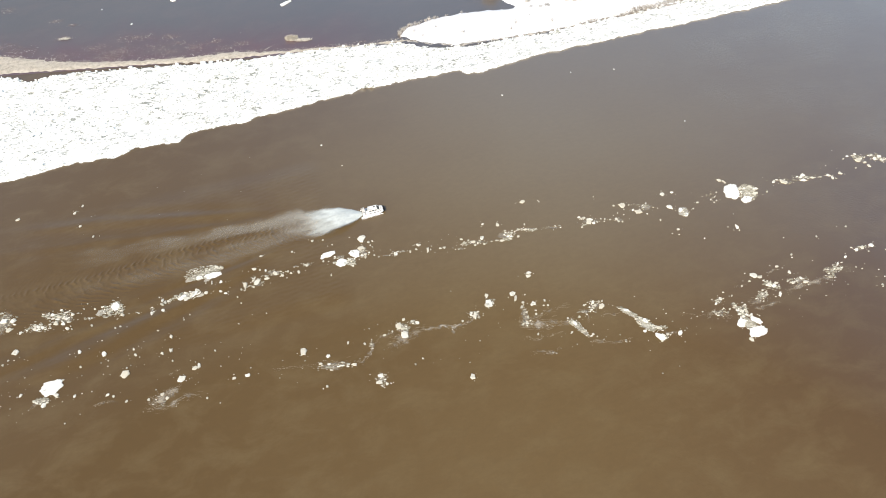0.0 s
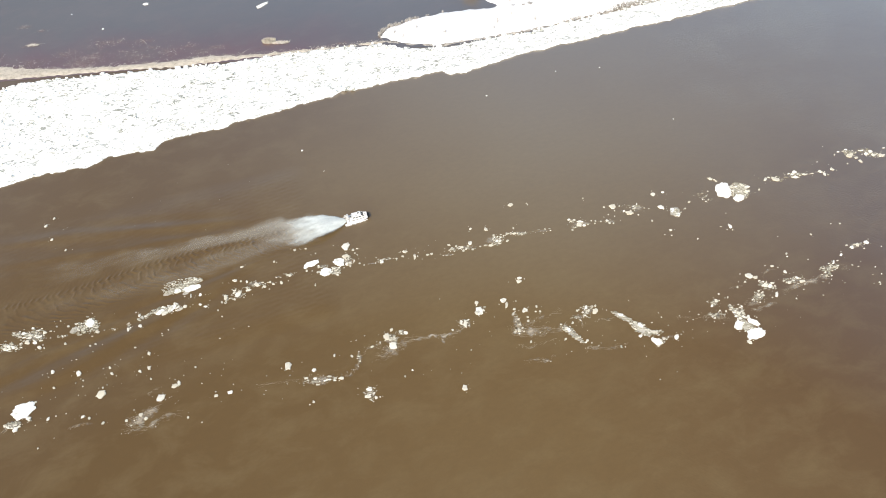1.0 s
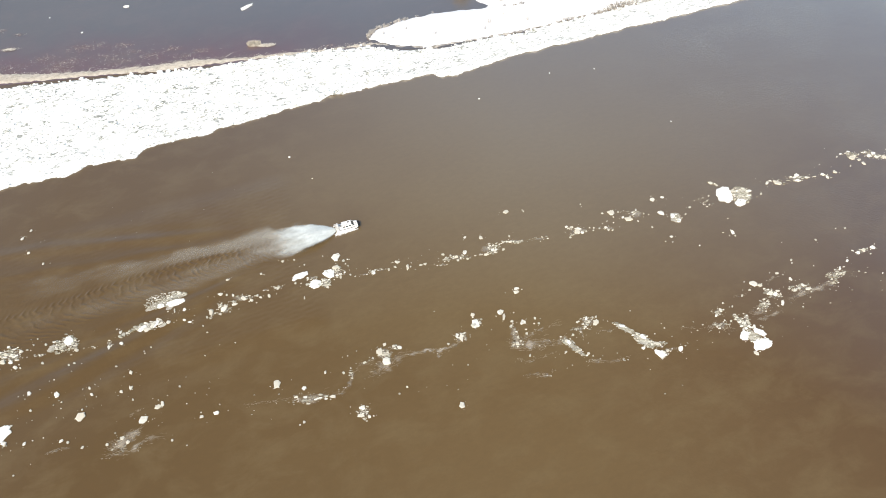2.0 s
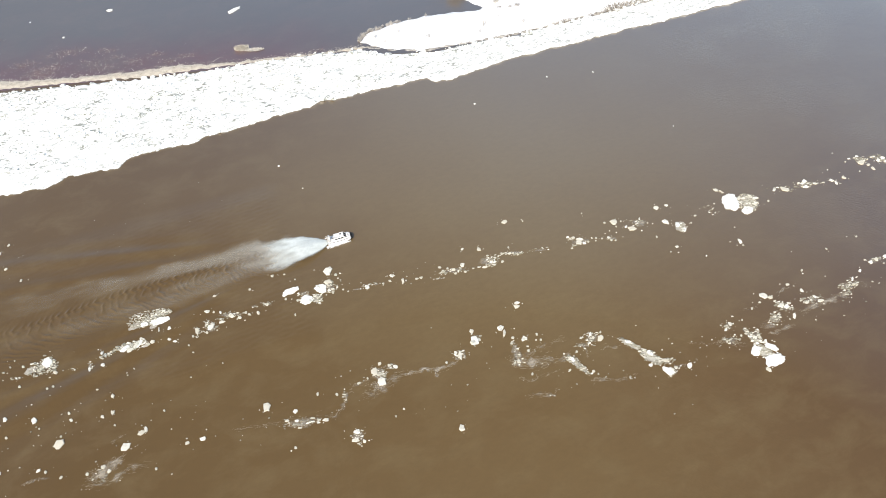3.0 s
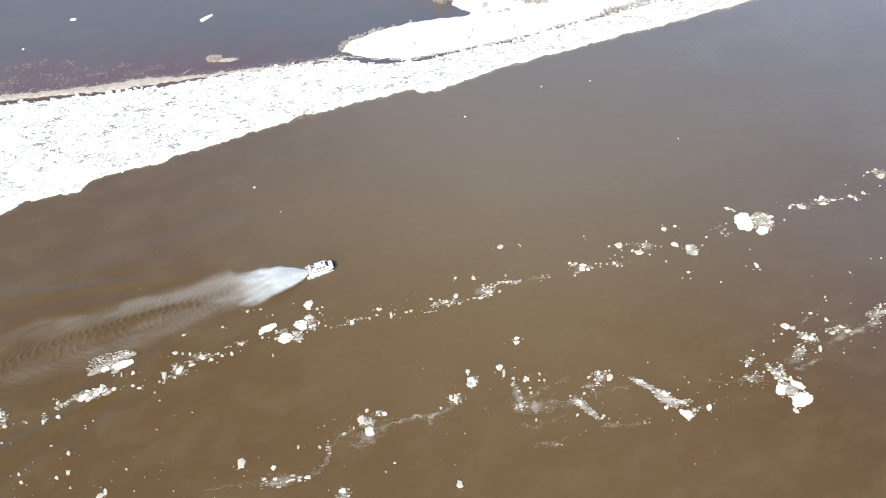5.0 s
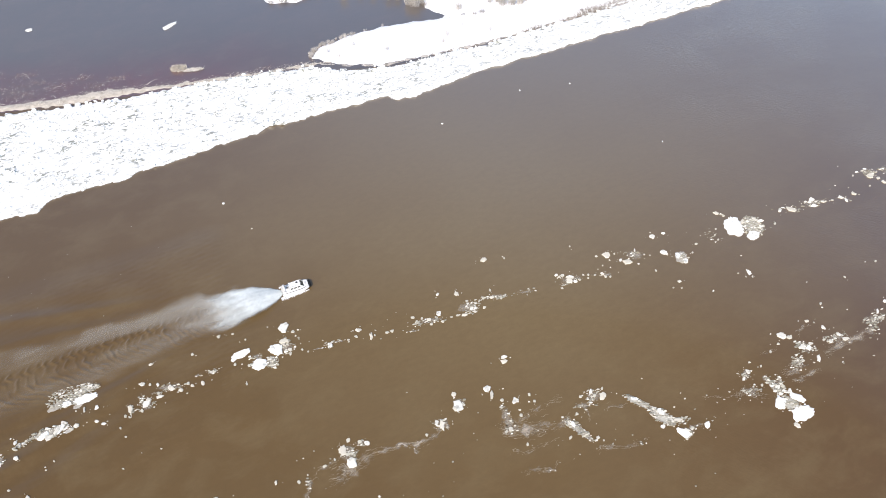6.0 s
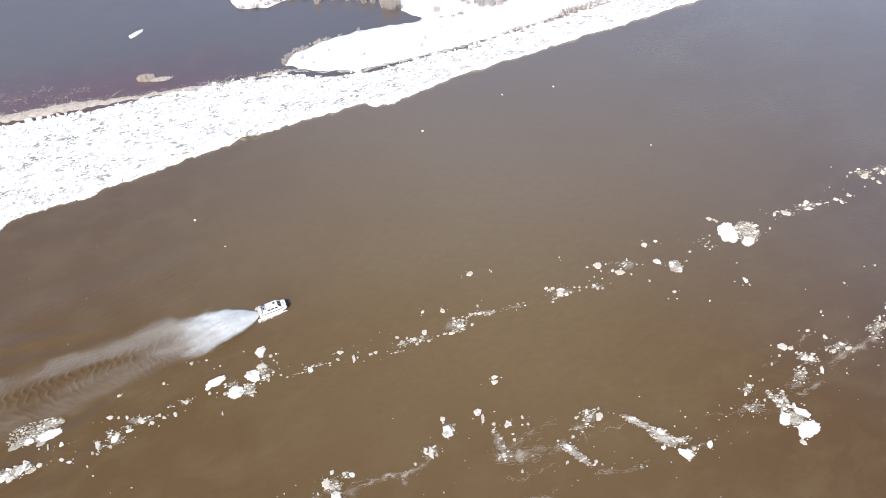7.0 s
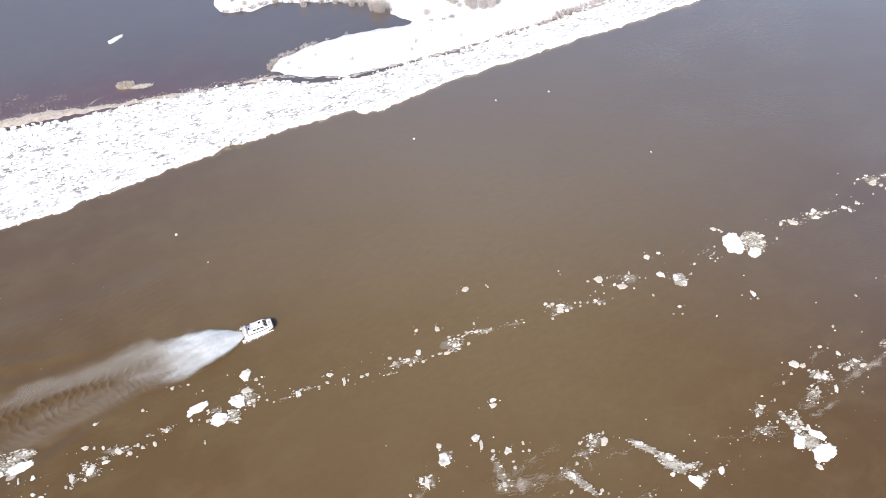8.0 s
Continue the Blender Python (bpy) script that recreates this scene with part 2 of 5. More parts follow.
def sheet(name, x0, x1, y0, y1, step, height, material, keep=None, smooth=True):
    """A height field over a rectangle, kept where keep is above zero."""
    xs, ys = np.arange(x0, x1 + step, step), np.arange(y0, y1 + step, step)
    gx, gy = np.meshgrid(xs, ys)
    z = height(gx, gy)
    k = np.ones_like(z) if keep is None else keep(gx, gy)
    n = len(xs)
    cells = np.argwhere((k[:-1, :-1] > 0) | (k[1:, :-1] > 0) | (k[:-1, 1:] > 0) | (k[1:, 1:] > 0))
    ids = cells[:, 0] * n + cells[:, 1]
    quads = np.stack([ids, ids + 1, ids + n + 1, ids + n], 1)
    used, back = np.unique(quads, return_inverse=True)
    verts = np.stack([gx.ravel(), gy.ravel(), z.ravel()], 1)[used]
    return link_mesh(name, verts.tolist(), back.reshape(-1, 4).tolist(), material, smooth=smooth)


def slab(r, length, width, thick, corners=9, rough=0.22, lift=0.0, tilt=0.0, split=1):
    """Vertices and faces of one irregular piece of ice with a chamfered, uneven top."""
    turn = r.uniform(0, 2 * math.pi)
    angle = [2 * math.pi * (i + r.uniform(-0.32, 0.32)) / corners + turn for i in range(corners)]
    radius = [(1 + r.uniform(-rough, rough)) * (abs(math.cos(a)) ** 3 + abs(math.sin(a)) ** 3) ** (-1 / 3) for a in angle]
    rim = [(math.cos(a) * q * length / 2, math.sin(a) * q * width / 2) for a, q in zip(angle, radius)]
    if split > 1:
        fine = []
        for (ax, ay), (bx, by) in zip(rim, rim[1:] + rim[:1]):
            for k in range(split):
                q, j = k / split, r.uniform(0.88, 1.06) if k else 1.0
                fine.append(((ax + (bx - ax) * q) * j, (ay + (by - ay) * q) * j))
        rim, corners = fine, corners * split
    tx, ty = r.uniform(-tilt, tilt), r.uniform(-tilt, tilt)
    verts = []
    for shrink, z in ((0.94, -thick * 0.6), (1.0, thick * 0.25), (0.88, thick * 0.5)):
        verts += [(x * shrink, y * shrink, z + lift + x * tx + y * ty + (r.uniform(-0.1, 0.1) * thick if z > 0 else 0)) for x, y in rim]
    verts.append((0, 0, thick * r.uniform(0.45, 0.65) + lift))
    n, faces = corners, []
    for ring in (0, 1):
        faces += [(ring * n + i, ring * n + (i + 1) % n, (ring + 1) * n + (i + 1) % n, (ring + 1) * n + i) for i in range(n)]
    faces += [(2 * n + i, 2 * n + (i + 1) % n, 3 * n) for i in range(n)]
    return verts, faces


class Heap:
    """Many small pieces joined into one mesh."""

    def __init__(self):
        self.v, self.f = [], []

    def add(self, verts, faces, at=(0, 0, 0)):
        b = len(self.v)
        self.v += [(x + at[0], y + at[1], z + at[2]) for x, y, z in verts]
        self.f += [tuple(i + b for i in f) for f in faces]

    def make(self, name, material, parent=None, smooth=False):
        return link_mesh(name, self.v, self.f, material, parent, smooth)


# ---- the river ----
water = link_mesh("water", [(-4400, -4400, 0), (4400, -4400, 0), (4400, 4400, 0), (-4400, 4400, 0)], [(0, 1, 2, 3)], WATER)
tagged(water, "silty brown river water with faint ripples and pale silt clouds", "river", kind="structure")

flood = link_mesh("flood_water", [(-4400, 250, 0.03), (-330, 250, 0.03), (-180, 247, 0.03), (-60, 251, 0.03), (-28, 252, 0.03), (0, 250.5, 0.03), (34, 259, 0.03),
                                  (34, 300, 0.03), (-60, 345, 0.03), (-90, 430, 0.03), (-90, 4400, 0.03), (-4400, 4400, 0.03)], [tuple(range(12))], FLOOD)
tagged(flood, "still dark flood water over drowned meadow behind the bank", "flood water", kind="structure")

# ---- the shore ice ----
ICE_FRONT = [(-330, 118), (-240, 152), (-153.8, 181.4), (-132.4, 190.2), (-118.8, 192.2), (-113.3, 197.1), (-98.2, 199.2), (-96.9, 203.3),
             (-90.4, 205.8), (-75.8, 209.3), (-74, 212.2), (-67.9, 212.8), (-56.9, 217), (-50, 219.9), (-42.3, 222.8), (-38.4, 225.3), (-28.9, 226.7),
             (-19, 229.6), (-10.5, 232), (-3, 233.7), (-1.2, 231.3), (4, 231.6), (6.4, 232.5), (13.2, 235.9), (21.8, 239.8), (27.4, 241.9), (37.1, 244.2),
             (44.8, 246.7), (65.3, 252.8),
             (99.8, 263), (127.1, 271.5), (200, 294), (330, 334)]
ICE_BACK = [(330, 352), (200, 310), (127, 287.4), (89.4, 274.6), (68.4, 268.0), (48.4, 262.1), (29.2, 256.1), (18.4, 254.1), (0.7, 249.8), (-12, 249.6),
            (-27.6, 254.6), (-51.3, 253.8), (-66.9, 251.4), (-88.3, 248), (-114.7, 247.2), (-147.6, 245.5), (-160, 244.5), (-165.8, 240.7),
            (-172, 243), (-180.9, 244.7), (-240, 246), (-330, 250)]
ICE_OUTLINE = ICE_FRONT + ICE_BACK


def ice_depth(x, y):
    return inside(x, y, ICE_OUTLINE) + 0.45 * wave(x, y, 8.0, 1) + 0.3 * wave(x, y, 3.4, 2) + 0.16 * wave(x, y, 1.4, 22)


def ice_height(x, y):
    d = ice_depth(x, y)
    body = 0.55 + 0.16 * wave(x, y, 9, 3) + 0.12 * wave(x, y, 3, 4)
    return np.where(d > 0, np.minimum(0.06 + d * 3.0, body), np.maximum(d * 4, -0.6))


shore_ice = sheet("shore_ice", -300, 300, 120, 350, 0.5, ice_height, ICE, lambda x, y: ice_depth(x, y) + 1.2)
tagged(shore_ice, "broad white shelf of packed snow-covered ice along the river bank", "ice shelf", kind="structure")

r = random.Random(4)
heap, near_blocks = Heap(), []
count = 0
tx = np.array([r.uniform(-215, 150) for _ in range(13000)])
ty = np.array([r.uniform(165, 290) for _ in range(13000)])
td = ice_depth(tx, ty)
tz = ice_height(tx, ty)
patch = wave(tx, ty, 14, 9)
for x, y, d, z, p in zip(tx, ty, td, tz, patch):
    back_edge = d < 2.2 and y - (228 + 0.325 * x) > 10
    if d < (-1.6 if back_edge else 0.2) or (d < -0.2 and r.random() < 0.45):
        continue
    z = max(z, 0.02)
    front = y - (228 + 0.325 * x)
    share = 0.04 + (0.45 + 0.6 * p) * min(1.0, max(0.0, (front - 4) / 22)) * (0.4 if x > 5 else 1.0)
    if r.random() > (1.0 if back_edge else share):
        continue
    size = 0.4 + 2.0 * r.random() ** 1.8 if back_edge else 0.5 + 1.7 * r.random() ** 1.6
    thick, tilt = (0.9, 0.2) if back_edge else (0.6, 0.4) if r.random() < 0.25 else (0.36, 0.22)
    piece = slab(r, size, size * r.uniform(0.4, 0.85), thick * r.uniform(0.7, 1.2), r.choice((6, 7, 8)), 0.2, 0.05, tilt)
    if count < 300 and -100 < x < -30 and d < 20:
        near_blocks.append((piece, (x, y, z)))
        count += 1
    else:
        heap.add(*piece, (x, y, z))
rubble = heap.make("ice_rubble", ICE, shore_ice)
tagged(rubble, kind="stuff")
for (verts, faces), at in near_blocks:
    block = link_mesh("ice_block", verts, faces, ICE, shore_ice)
    block.location = at

# ---- the snowy land behind ----
LAND = [(-26, 260.3), (-24.2, 266), (-12.6, 272.8), (3, 276.5), (18, 277), (23, 277.2), (18.8, 280.1), (13.9, 285.3), (14.5, 290.2),
        (5.5, 295.9), (-9.7, 300.1), (-25.1, 303.8), (-30.9, 300.1), (-40.4, 300.3), (-43.8, 304.8), (-47, 318), (-70, 345), (-90, 430),
        (330, 430), (330, 356), (200, 313), (127, 288), (89.4, 275.5), (68.4, 269), (48.4, 263.2), (29.2, 257.5), (18.5, 255.6), (-4.2, 251.6), (-17.5, 255)]


def land_depth(x, y):
    return inside(x, y, LAND) + 0.5 * wave(x, y, 7, 5)


def land_height(x, y):
    d = land_depth(x, y)
    top = 1.5 + 0.35 * wave(x, y, 26, 6) + 0.08 * wave(x, y, 6, 7)
    return np.where(d > 0, top * (1 - np.exp(-d / 3.2)), np.maximum(d * 0.5, -0.8))


land = sheet("snowy_ground", -100, 330, 245, 430, 1.4, land_height, SNOW, lambda x, y: land_depth(x, y) + 2)
tagged(land, "low snow-covered spit of land, smooth and bright white", "snowy land", kind="structure")

REED_BANK = [(-300, 268), (-188.8, 262), (-175.5, 258.6), (-162.7, 255.6), (-150, 253.6), (-127.5, 252.8), (-105.2, 253.3), (-91, 255.4), (-83, 254.4),
             (-71.8, 254.2), (-58.6, 255.2), (-41, 255.6), (-30, 257.4), (-20, 257.6), (-20, 256.6), (-40.7, 254.2), (-58.2, 252.9), (-71.4, 252.4), (-82.3, 251.3),
             (-104, 249.2), (-126.3, 249.4), (-153, 248.8), (-171, 248.6), (-182.2, 248.2), (-300, 249)]


def reed_depth(x, y):
    return inside(x, y, REED_BANK) + 0.5 * wave(x, y, 4, 8)


bank = sheet("mud_bank", -300, -16, 240, 272, 0.8, lambda x, y: np.clip(reed_depth(x, y) * 0.3, -0.5, 0.45), MUD, lambda x, y: reed_depth(x, y) + 1.2)
tagged(bank, "narrow muddy bank matted with flattened dry reed", "river bank", kind="structure")


def blades(heap, r, x, y, z, height, lean, width=0.05):
    a, b = r.uniform(0, 6.28), r.uniform(0, 6.28)
    l = lean * height
    dx, dy = math.cos(a) * width, math.sin(a) * width
    ex, ey = math.cos(b) * l, math.sin(b) * l
    heap.add([(-dx, -dy, 0), (dx, dy, 0), (ex * 0.4 + dx * 0.8, ey * 0.4 + dy * 0.8, height * 0.6), (ex * 0.4 - dx * 0.8, ey * 0.4 - dy * 0.8, height * 0.6), (ex, ey, height)],
             [(0, 1, 2, 3), (3, 2, 4)], (x, y, z))


r = random.Random(11)
heap = Heap()
bx = np.array([r.uniform(-225, -18) for _ in range(36000)])
by = np.array([r.uniform(246, 266) for _ in range(36000)])
bd = reed_depth(bx, by)
lush = wave(bx, by, 9, 12)
for x, y, d, p in zip(bx, by, bd, lush):
    if d > 0.1 or (y > 251.5 and d > -1.6 and r.random() < 0.3 + 0.3 * p):
        z = max(0.0, min(d * 0.3, 0.45))
        blades(heap, r, x, y, z, r.uniform(0.06, 0.16) if r.random() < 0.985 else r.uniform(0.4, 0.8), r.uniform(2.0, 6.0), 0.12)
tagged(heap.make("dry_reeds", REED), "dense flattened pale dry reeds on the bank", "reeds", kind="stuff")

DROWNED_TUFTS = [(-165.4, 272.9, 3.5), (-138.2, 269.7, 5), (-133, 270.6, 5), (-174.6, 288.1, 2.5), (-120.6, 269.6, 4), (-114.7, 264.6, 2.5), (-201.1, 299.8, 5),
                 (-140.8, 259.2, 6), (-136.7, 260.9, 6), (-107.8, 260.1, 5), (-179.9, 264.4, 6), (-165.7, 283.9, 2), (-149.2, 263.9, 5), (-123.1, 261.7, 5),
                 (-142.2, 256.5, 5), (-100.7, 264.1, 3), (-89.2, 261.7, 3), (-40.9, 258, 1.5), (-160, 259, 6), (-118, 257.5, 5), (-95, 258.5, 4), (-190, 268, 6)]
for pale, name, say in ((False, "flooded_reeds", "sparse brown reed stalks standing in flooded shallows"), (True, "floating_reed_litter", "pale broken reed stalks floating on flood water")):
    heap = Heap()
    for x0, y0, wide in DROWNED_TUFTS:
        for _ in range(int(wide * (7 if pale else 18))):
            x, y = x0 + r.gauss(0, wide * 0.55), y0 + r.gauss(0, wide * 0.3)
            if reed_depth(np.array(x), np.array(y)) < -0.5:
                blades(heap, r, x, y, 0.02, r.uniform(0.05, 0.15) if pale else r.uniform(0.10, 0.30), r.uniform(4, 12) if pale else r.uniform(3.0, 7.0), 0.085)
    for _ in range(110 if pale else 1000):
        x, y = r.uniform(-215, -66), 254.5 + abs(r.gauss(0, 7))
        if y < 300:
            blades(heap, r, x, y, 0.02, r.uniform(0.1, 0.3), r.uniform(1.0, 4.0), 0.06)
    tagged(heap.make(name, BLEACHED if pale else DROWNED), say, "reeds", kind="stuff")


def reed_clump(x, y, wide, deep, upright, say):
    heap = Heap()
    for _ in range(int(wide * deep * 34)):
        a, q = r.uniform(0, 6.28), math.sqrt(r.random())
        h = r.uniform(0.6, 1.5) if upright else r.uniform(0.15, 0.4)
        blades(heap, r, math.cos(a) * q * wide / 2, math.sin(a) * q * deep / 2, 0, h, r.uniform(0.1, 0.5) if upright else r.uniform(1.5, 4), 0.09)
    ob = heap.make("reed_clump", REED if upright else BLEACHED)
    ob.location = (x, y, 0.03)
    return tagged(ob, say, "reed clump")


reed_clump(-69.3, 262.8, 5.4, 3.0, True, "upright tuft of pale dry reeds standing in flood water")
reed_clump(-64.6, 261.4, 6.5, 2.0, False, "flattened mat of bleached reed stalks on flood water")
reed_clump(-165.4, 272.6, 4.5, 1.5, False, "small bleached mat of reed floating on flood water")


RIM = [(-26, 257.6), (-14, 253.6), (-3, 251.6), (18.5, 255.8), (29.2, 257.6), (48.4, 263.2), (68.4, 269), (89.4, 275.6), (127, 288.2), (200, 312)]
RIM_OUTLINE = [(x + 0.2, y - 0.6) for x, y in RIM] + [(x - 0.2, y + 0.35) for x, y in reversed(RIM)]


def rim_depth(x, y):
    return inside(x, y, RIM_OUTLINE) + 0.55 * wave(x, y, 4.5, 41) + 0.3 * wave(x, y, 1.7, 42)


rim = sheet("mud_rim", -30, 205, 248, 316, 0.6, lambda x, y: 0.62 * np.clip(rim_depth(x, y), -1, 0.9) + 0.05 * wave(x, y, 1.2, 43), DARK_MUD, lambda x, y: rim_depth(x, y) + 0.3)
tagged(rim, "bare muddy rim between the ice shelf and the snow", "mud bank", kind="structure")


# ---- bare willows on the snowy land ----
def rod(heap, a, b, thick):
    d = (b - a).normalized()
    s = d.orthogonal().normalized() * thick
    t = d.cross(s)
    heap.add([a + s, a - s * 0.5 + t * 0.87, a - s * 0.5 - t * 0.87, b], [(0, 1, 3), (1, 2, 3), (2, 0, 3)])


def willow(height, wide, stems, say, wood=WILLOW):
    top_stems, twigs = Heap(), Heap()
    for _ in range(stems):
        a, q = r.uniform(0, 6.28), math.sqrt(r.random())
        foot = Vector((math.cos(a) * q * wide * 0.28, math.sin(a) * q * wide * 0.28, -0.3))
        tip = Vector((math.cos(a) * q * wide * 0.5 + r.gauss(0, 0.12), math.sin(a) * q * wide * 0.5 + r.gauss(0, 0.12), height * r.uniform(0.6, 1.0) * (1 - 0.25 * q)))
        rod(top_stems, foot, tip, 0.05)
        for _ in range(7):
            k = r.uniform(0.35, 0.95)
            start = foot.lerp(tip, k)
            rod(twigs, start, start + Vector((r.gauss(0, 0.35), r.gauss(0, 0.35), r.uniform(0.3, 0.9))) * height * 0.22, 0.03)
    ob = top_stems.make("willow_shrub", wood)
    tagged(twigs.make("crown", wood, ob), kind="stuff")
    return tagged(ob, say, "shrub", "bare willow shrubs")


TALL = willow(5.6, 4.2, 60, "tall bare grey-brown willow thicket on the snowy bank")
LOW = willow(2.4, 2.8, 44, "low bare willow shrub at the water's edge")
BRUSH = willow(1.4, 5.0, 90, "low tangled brown brush along the snow's edge", SCRUB)
SPRIG = willow(1.3, 1.2, 12, "few thin bare twigs poking through snow")


LOW_SPOTS = []


def plant(model, places, first=[]):
    for x, y, size in places:
        z = float(max(land_height(np.array(x), np.array(y)), -0.05))
        m = pose(x, y, z, 0, 0, r.uniform(0, 360)) @ Matrix.Diagonal((size, size, size * r.uniform(0.85, 1.15), 1))
        if model.name in first:
            copy_thing(model, m)
        else:
            first.append(model.name)
            model.matrix_basis = m


plant(TALL, [(11.6, 287.5, 1.0), (8.6, 289.6, 0.9), (10.4, 288.2, 1.05), (13.7, 289.5, 0.8), (41.0, 278.6, 1.1), (43.6, 278.4, 1.2), (46.6, 278.6, 1.0), (39.7, 281, 0.8),
             (-14.1, 298.4, 0.8), (2.0, 294.4, 0.7), (5.3, 293.8, 0.8), (49.0, 280.3, 0.7), (54.6, 282.5, 0.6), (-23.9, 303.2, 0.5), (-8.5, 299.2, 0.6), (-3.5, 297.6, 0.6),
             (-42, 312, 0.7), (-38, 306, 0.6), (58.4, 283, 0.7), (70, 290, 0.8)])
tip = [(-26.5, 259.8), (-25.2, 265.8), (-21, 268.6), (-13.2, 272.6), (-6, 274.8)]
for k in range(24):
    i = k * (len(tip) - 1) // 24
    a, b, q = tip[i], tip[i + 1], r.random()
    LOW_SPOTS.append((a[0] + (b[0] - a[0]) * q + r.gauss(0, 0.5), a[1] + (b[1] - a[1]) * q + r.gauss(0, 0.5), r.uniform(0.4, 0.8) * (1 - 0.015 * k)))
plant(LOW, LOW_SPOTS + [(-25.9, 260.8, 0.8), (-25.8, 262.6, 1.0), (-24.6, 264.5, 1.1), (-21.6, 267.0, 0.9), (-20.1, 267.6, 1.0), (-18.8, 268.4, 0.8), (-15.9, 270.2, 0.8), (-14.5, 271, 0.9),
            (-12.4, 271.6, 0.8), (25.4, 280.3, 1.5), (35.2, 283.7, 1.2), (36.7, 281.3, 1.0), (62.9, 279.5, 1.1), (-34, 303, 1.0), (-29, 302.5, 1.0), (0, 297, 1.1)])
plant(BRUSH, [(45.3, 261.6, 0.8), (47.4, 262.3, 1.0), (49.4, 262.6, 1.3), (51.4, 263.2, 1.0), (55.2, 264.9, 0.8), (58.5, 266.3, 0.9), (61.5, 267.3, 0.9), (64.5, 268.3, 1.0),
              (66.8, 269, 1.4), (68.8, 269.6, 1.6), (70.8, 270.3, 1.6), (72.8, 271, 1.3), (75.6, 272.2, 1.2), (78.9, 274, 1.3), (82, 274.6, 1.2), (85.5, 275.6, 1.2),
              (37.1, 258.6, 0.7), (41, 259.8, 0.7), (27.6, 257.2, 0.7), (30.3, 274.8, 0.5), (33, 275.3, 0.7), (26.4, 276.2, 0.5), (90, 277, 1.2), (95, 279, 1.2)])
plant(BRUSH, [(34.2, 286.8, 0.9), (35.4, 284.9, 1.0), (39.1, 287.4, 0.9), (50.8, 283.0, 0.8), (54.5, 282.4, 1.0), (56.4, 282.3, 0.9), (59.1, 281.5, 0.8), (62.2, 280.7, 0.9), (64.7, 280.4, 0.7)])
plant(BRUSH, [(-40.5, 301.4, 0.9), (-36.0, 301.2, 1.1), (-31.5, 301.2, 0.9), (-27.5, 303.4, 1.0), (-22.6, 303.6, 1.1), (-18.4, 302.6, 0.9), (-12.4, 301.4, 1.2), (-6.0, 299.9, 1.0),
              (-1.6, 298.6, 0.9), (3.2, 297.2, 1.2), (7.6, 295.4, 1.0), (11.2, 292.6, 0.9), (14.4, 287.2, 0.8)])
plant(SPRIG, [(-20.4, 261.3, 1.2), (-11.8, 264.4, 0.9), (-1.3, 258.2, 1.2), (19.2, 263.1, 1.4), (17.5, 259.2, 1.1), (33.5, 263.8, 1.2), (-17.1, 258, 0.9), (-1.6, 274.6, 1.0), (25, 268, 0.7)])

# ---- the boat's wake ----
STERN = Vector((-33.3, 159.6))
WAY = radians(15.5)
BACK = Vector((-math.cos(WAY), -math.sin(WAY)))
SIDE = Vector((math.sin(WAY), -math.cos(WAY)))


def wake_lift(x, y):
    """Height of the wake's surface at a place."""
    d = Vector((x, y)) - STERN
    u, v = d.dot(BACK), d.dot(SIDE)
    return float(wake_height(np.array(u), np.array(v))) if 0 < u < 125 and -32 < v < 36 else 0.0


def wake_grid(name, u0, u1, v0, v1, step, height, material, cover=None):
    us, vs = np.arange(u0, u1 + step, step), np.arange(v0, v1 + step, step)
    gu, gv = np.meshgrid(us, vs)
    z = height(gu, gv)
    x, y = STERN.x + gu * BACK.x + gv * SIDE.x, STERN.y + gu * BACK.y + gv * SIDE.y
    n = len(us)
    ids = (np.arange(len(vs) - 1)[:, None] * n + np.arange(n - 1)[None, :]).ravel()
    faces = np.stack([ids, ids + 1, ids + n + 1, ids + n], 1).tolist()
    verts = np.stack([x.ravel(), y.ravel(), z.ravel()], 1).tolist()
    if cover is None:
        ob = link_mesh(name, verts, faces, material, smooth=True)
        a = ob.data.attributes.new("churn", "FLOAT", "POINT")
        ruffled = smooth_step(gu, 2, 45) * (1 - smooth_step(gu, 96, 124)) * (1 - smooth_step(np.abs(gv - 5 + 3 * wave(gu, gv, 18, 38)), 12, 29))
        a.data.foreach_set("value", ruffled.ravel())
        return ob
    c = np.clip(cover(gu, gv), 0, 1).ravel()
    quads = np.array(faces)
    quads = quads[c[quads].max(1) > 0.09]
    used, back = np.unique(quads, return_inverse=True)
    return cover_sheet(name, np.array(verts)[used].tolist(), back.reshape(-1, 4).tolist(), c[used].tolist(), material)


def smooth_step(v, a, b):
    t = np.clip((v - a) / (b - a), 0, 1)
    return t * t * (3 - 2 * t)


def wake_reach(u, v):
    return smooth_step(u, 6, 14) * (1 - smooth_step(u, 88, 124)) * (1 - smooth_step(np.abs(v - 2), 25, 33))


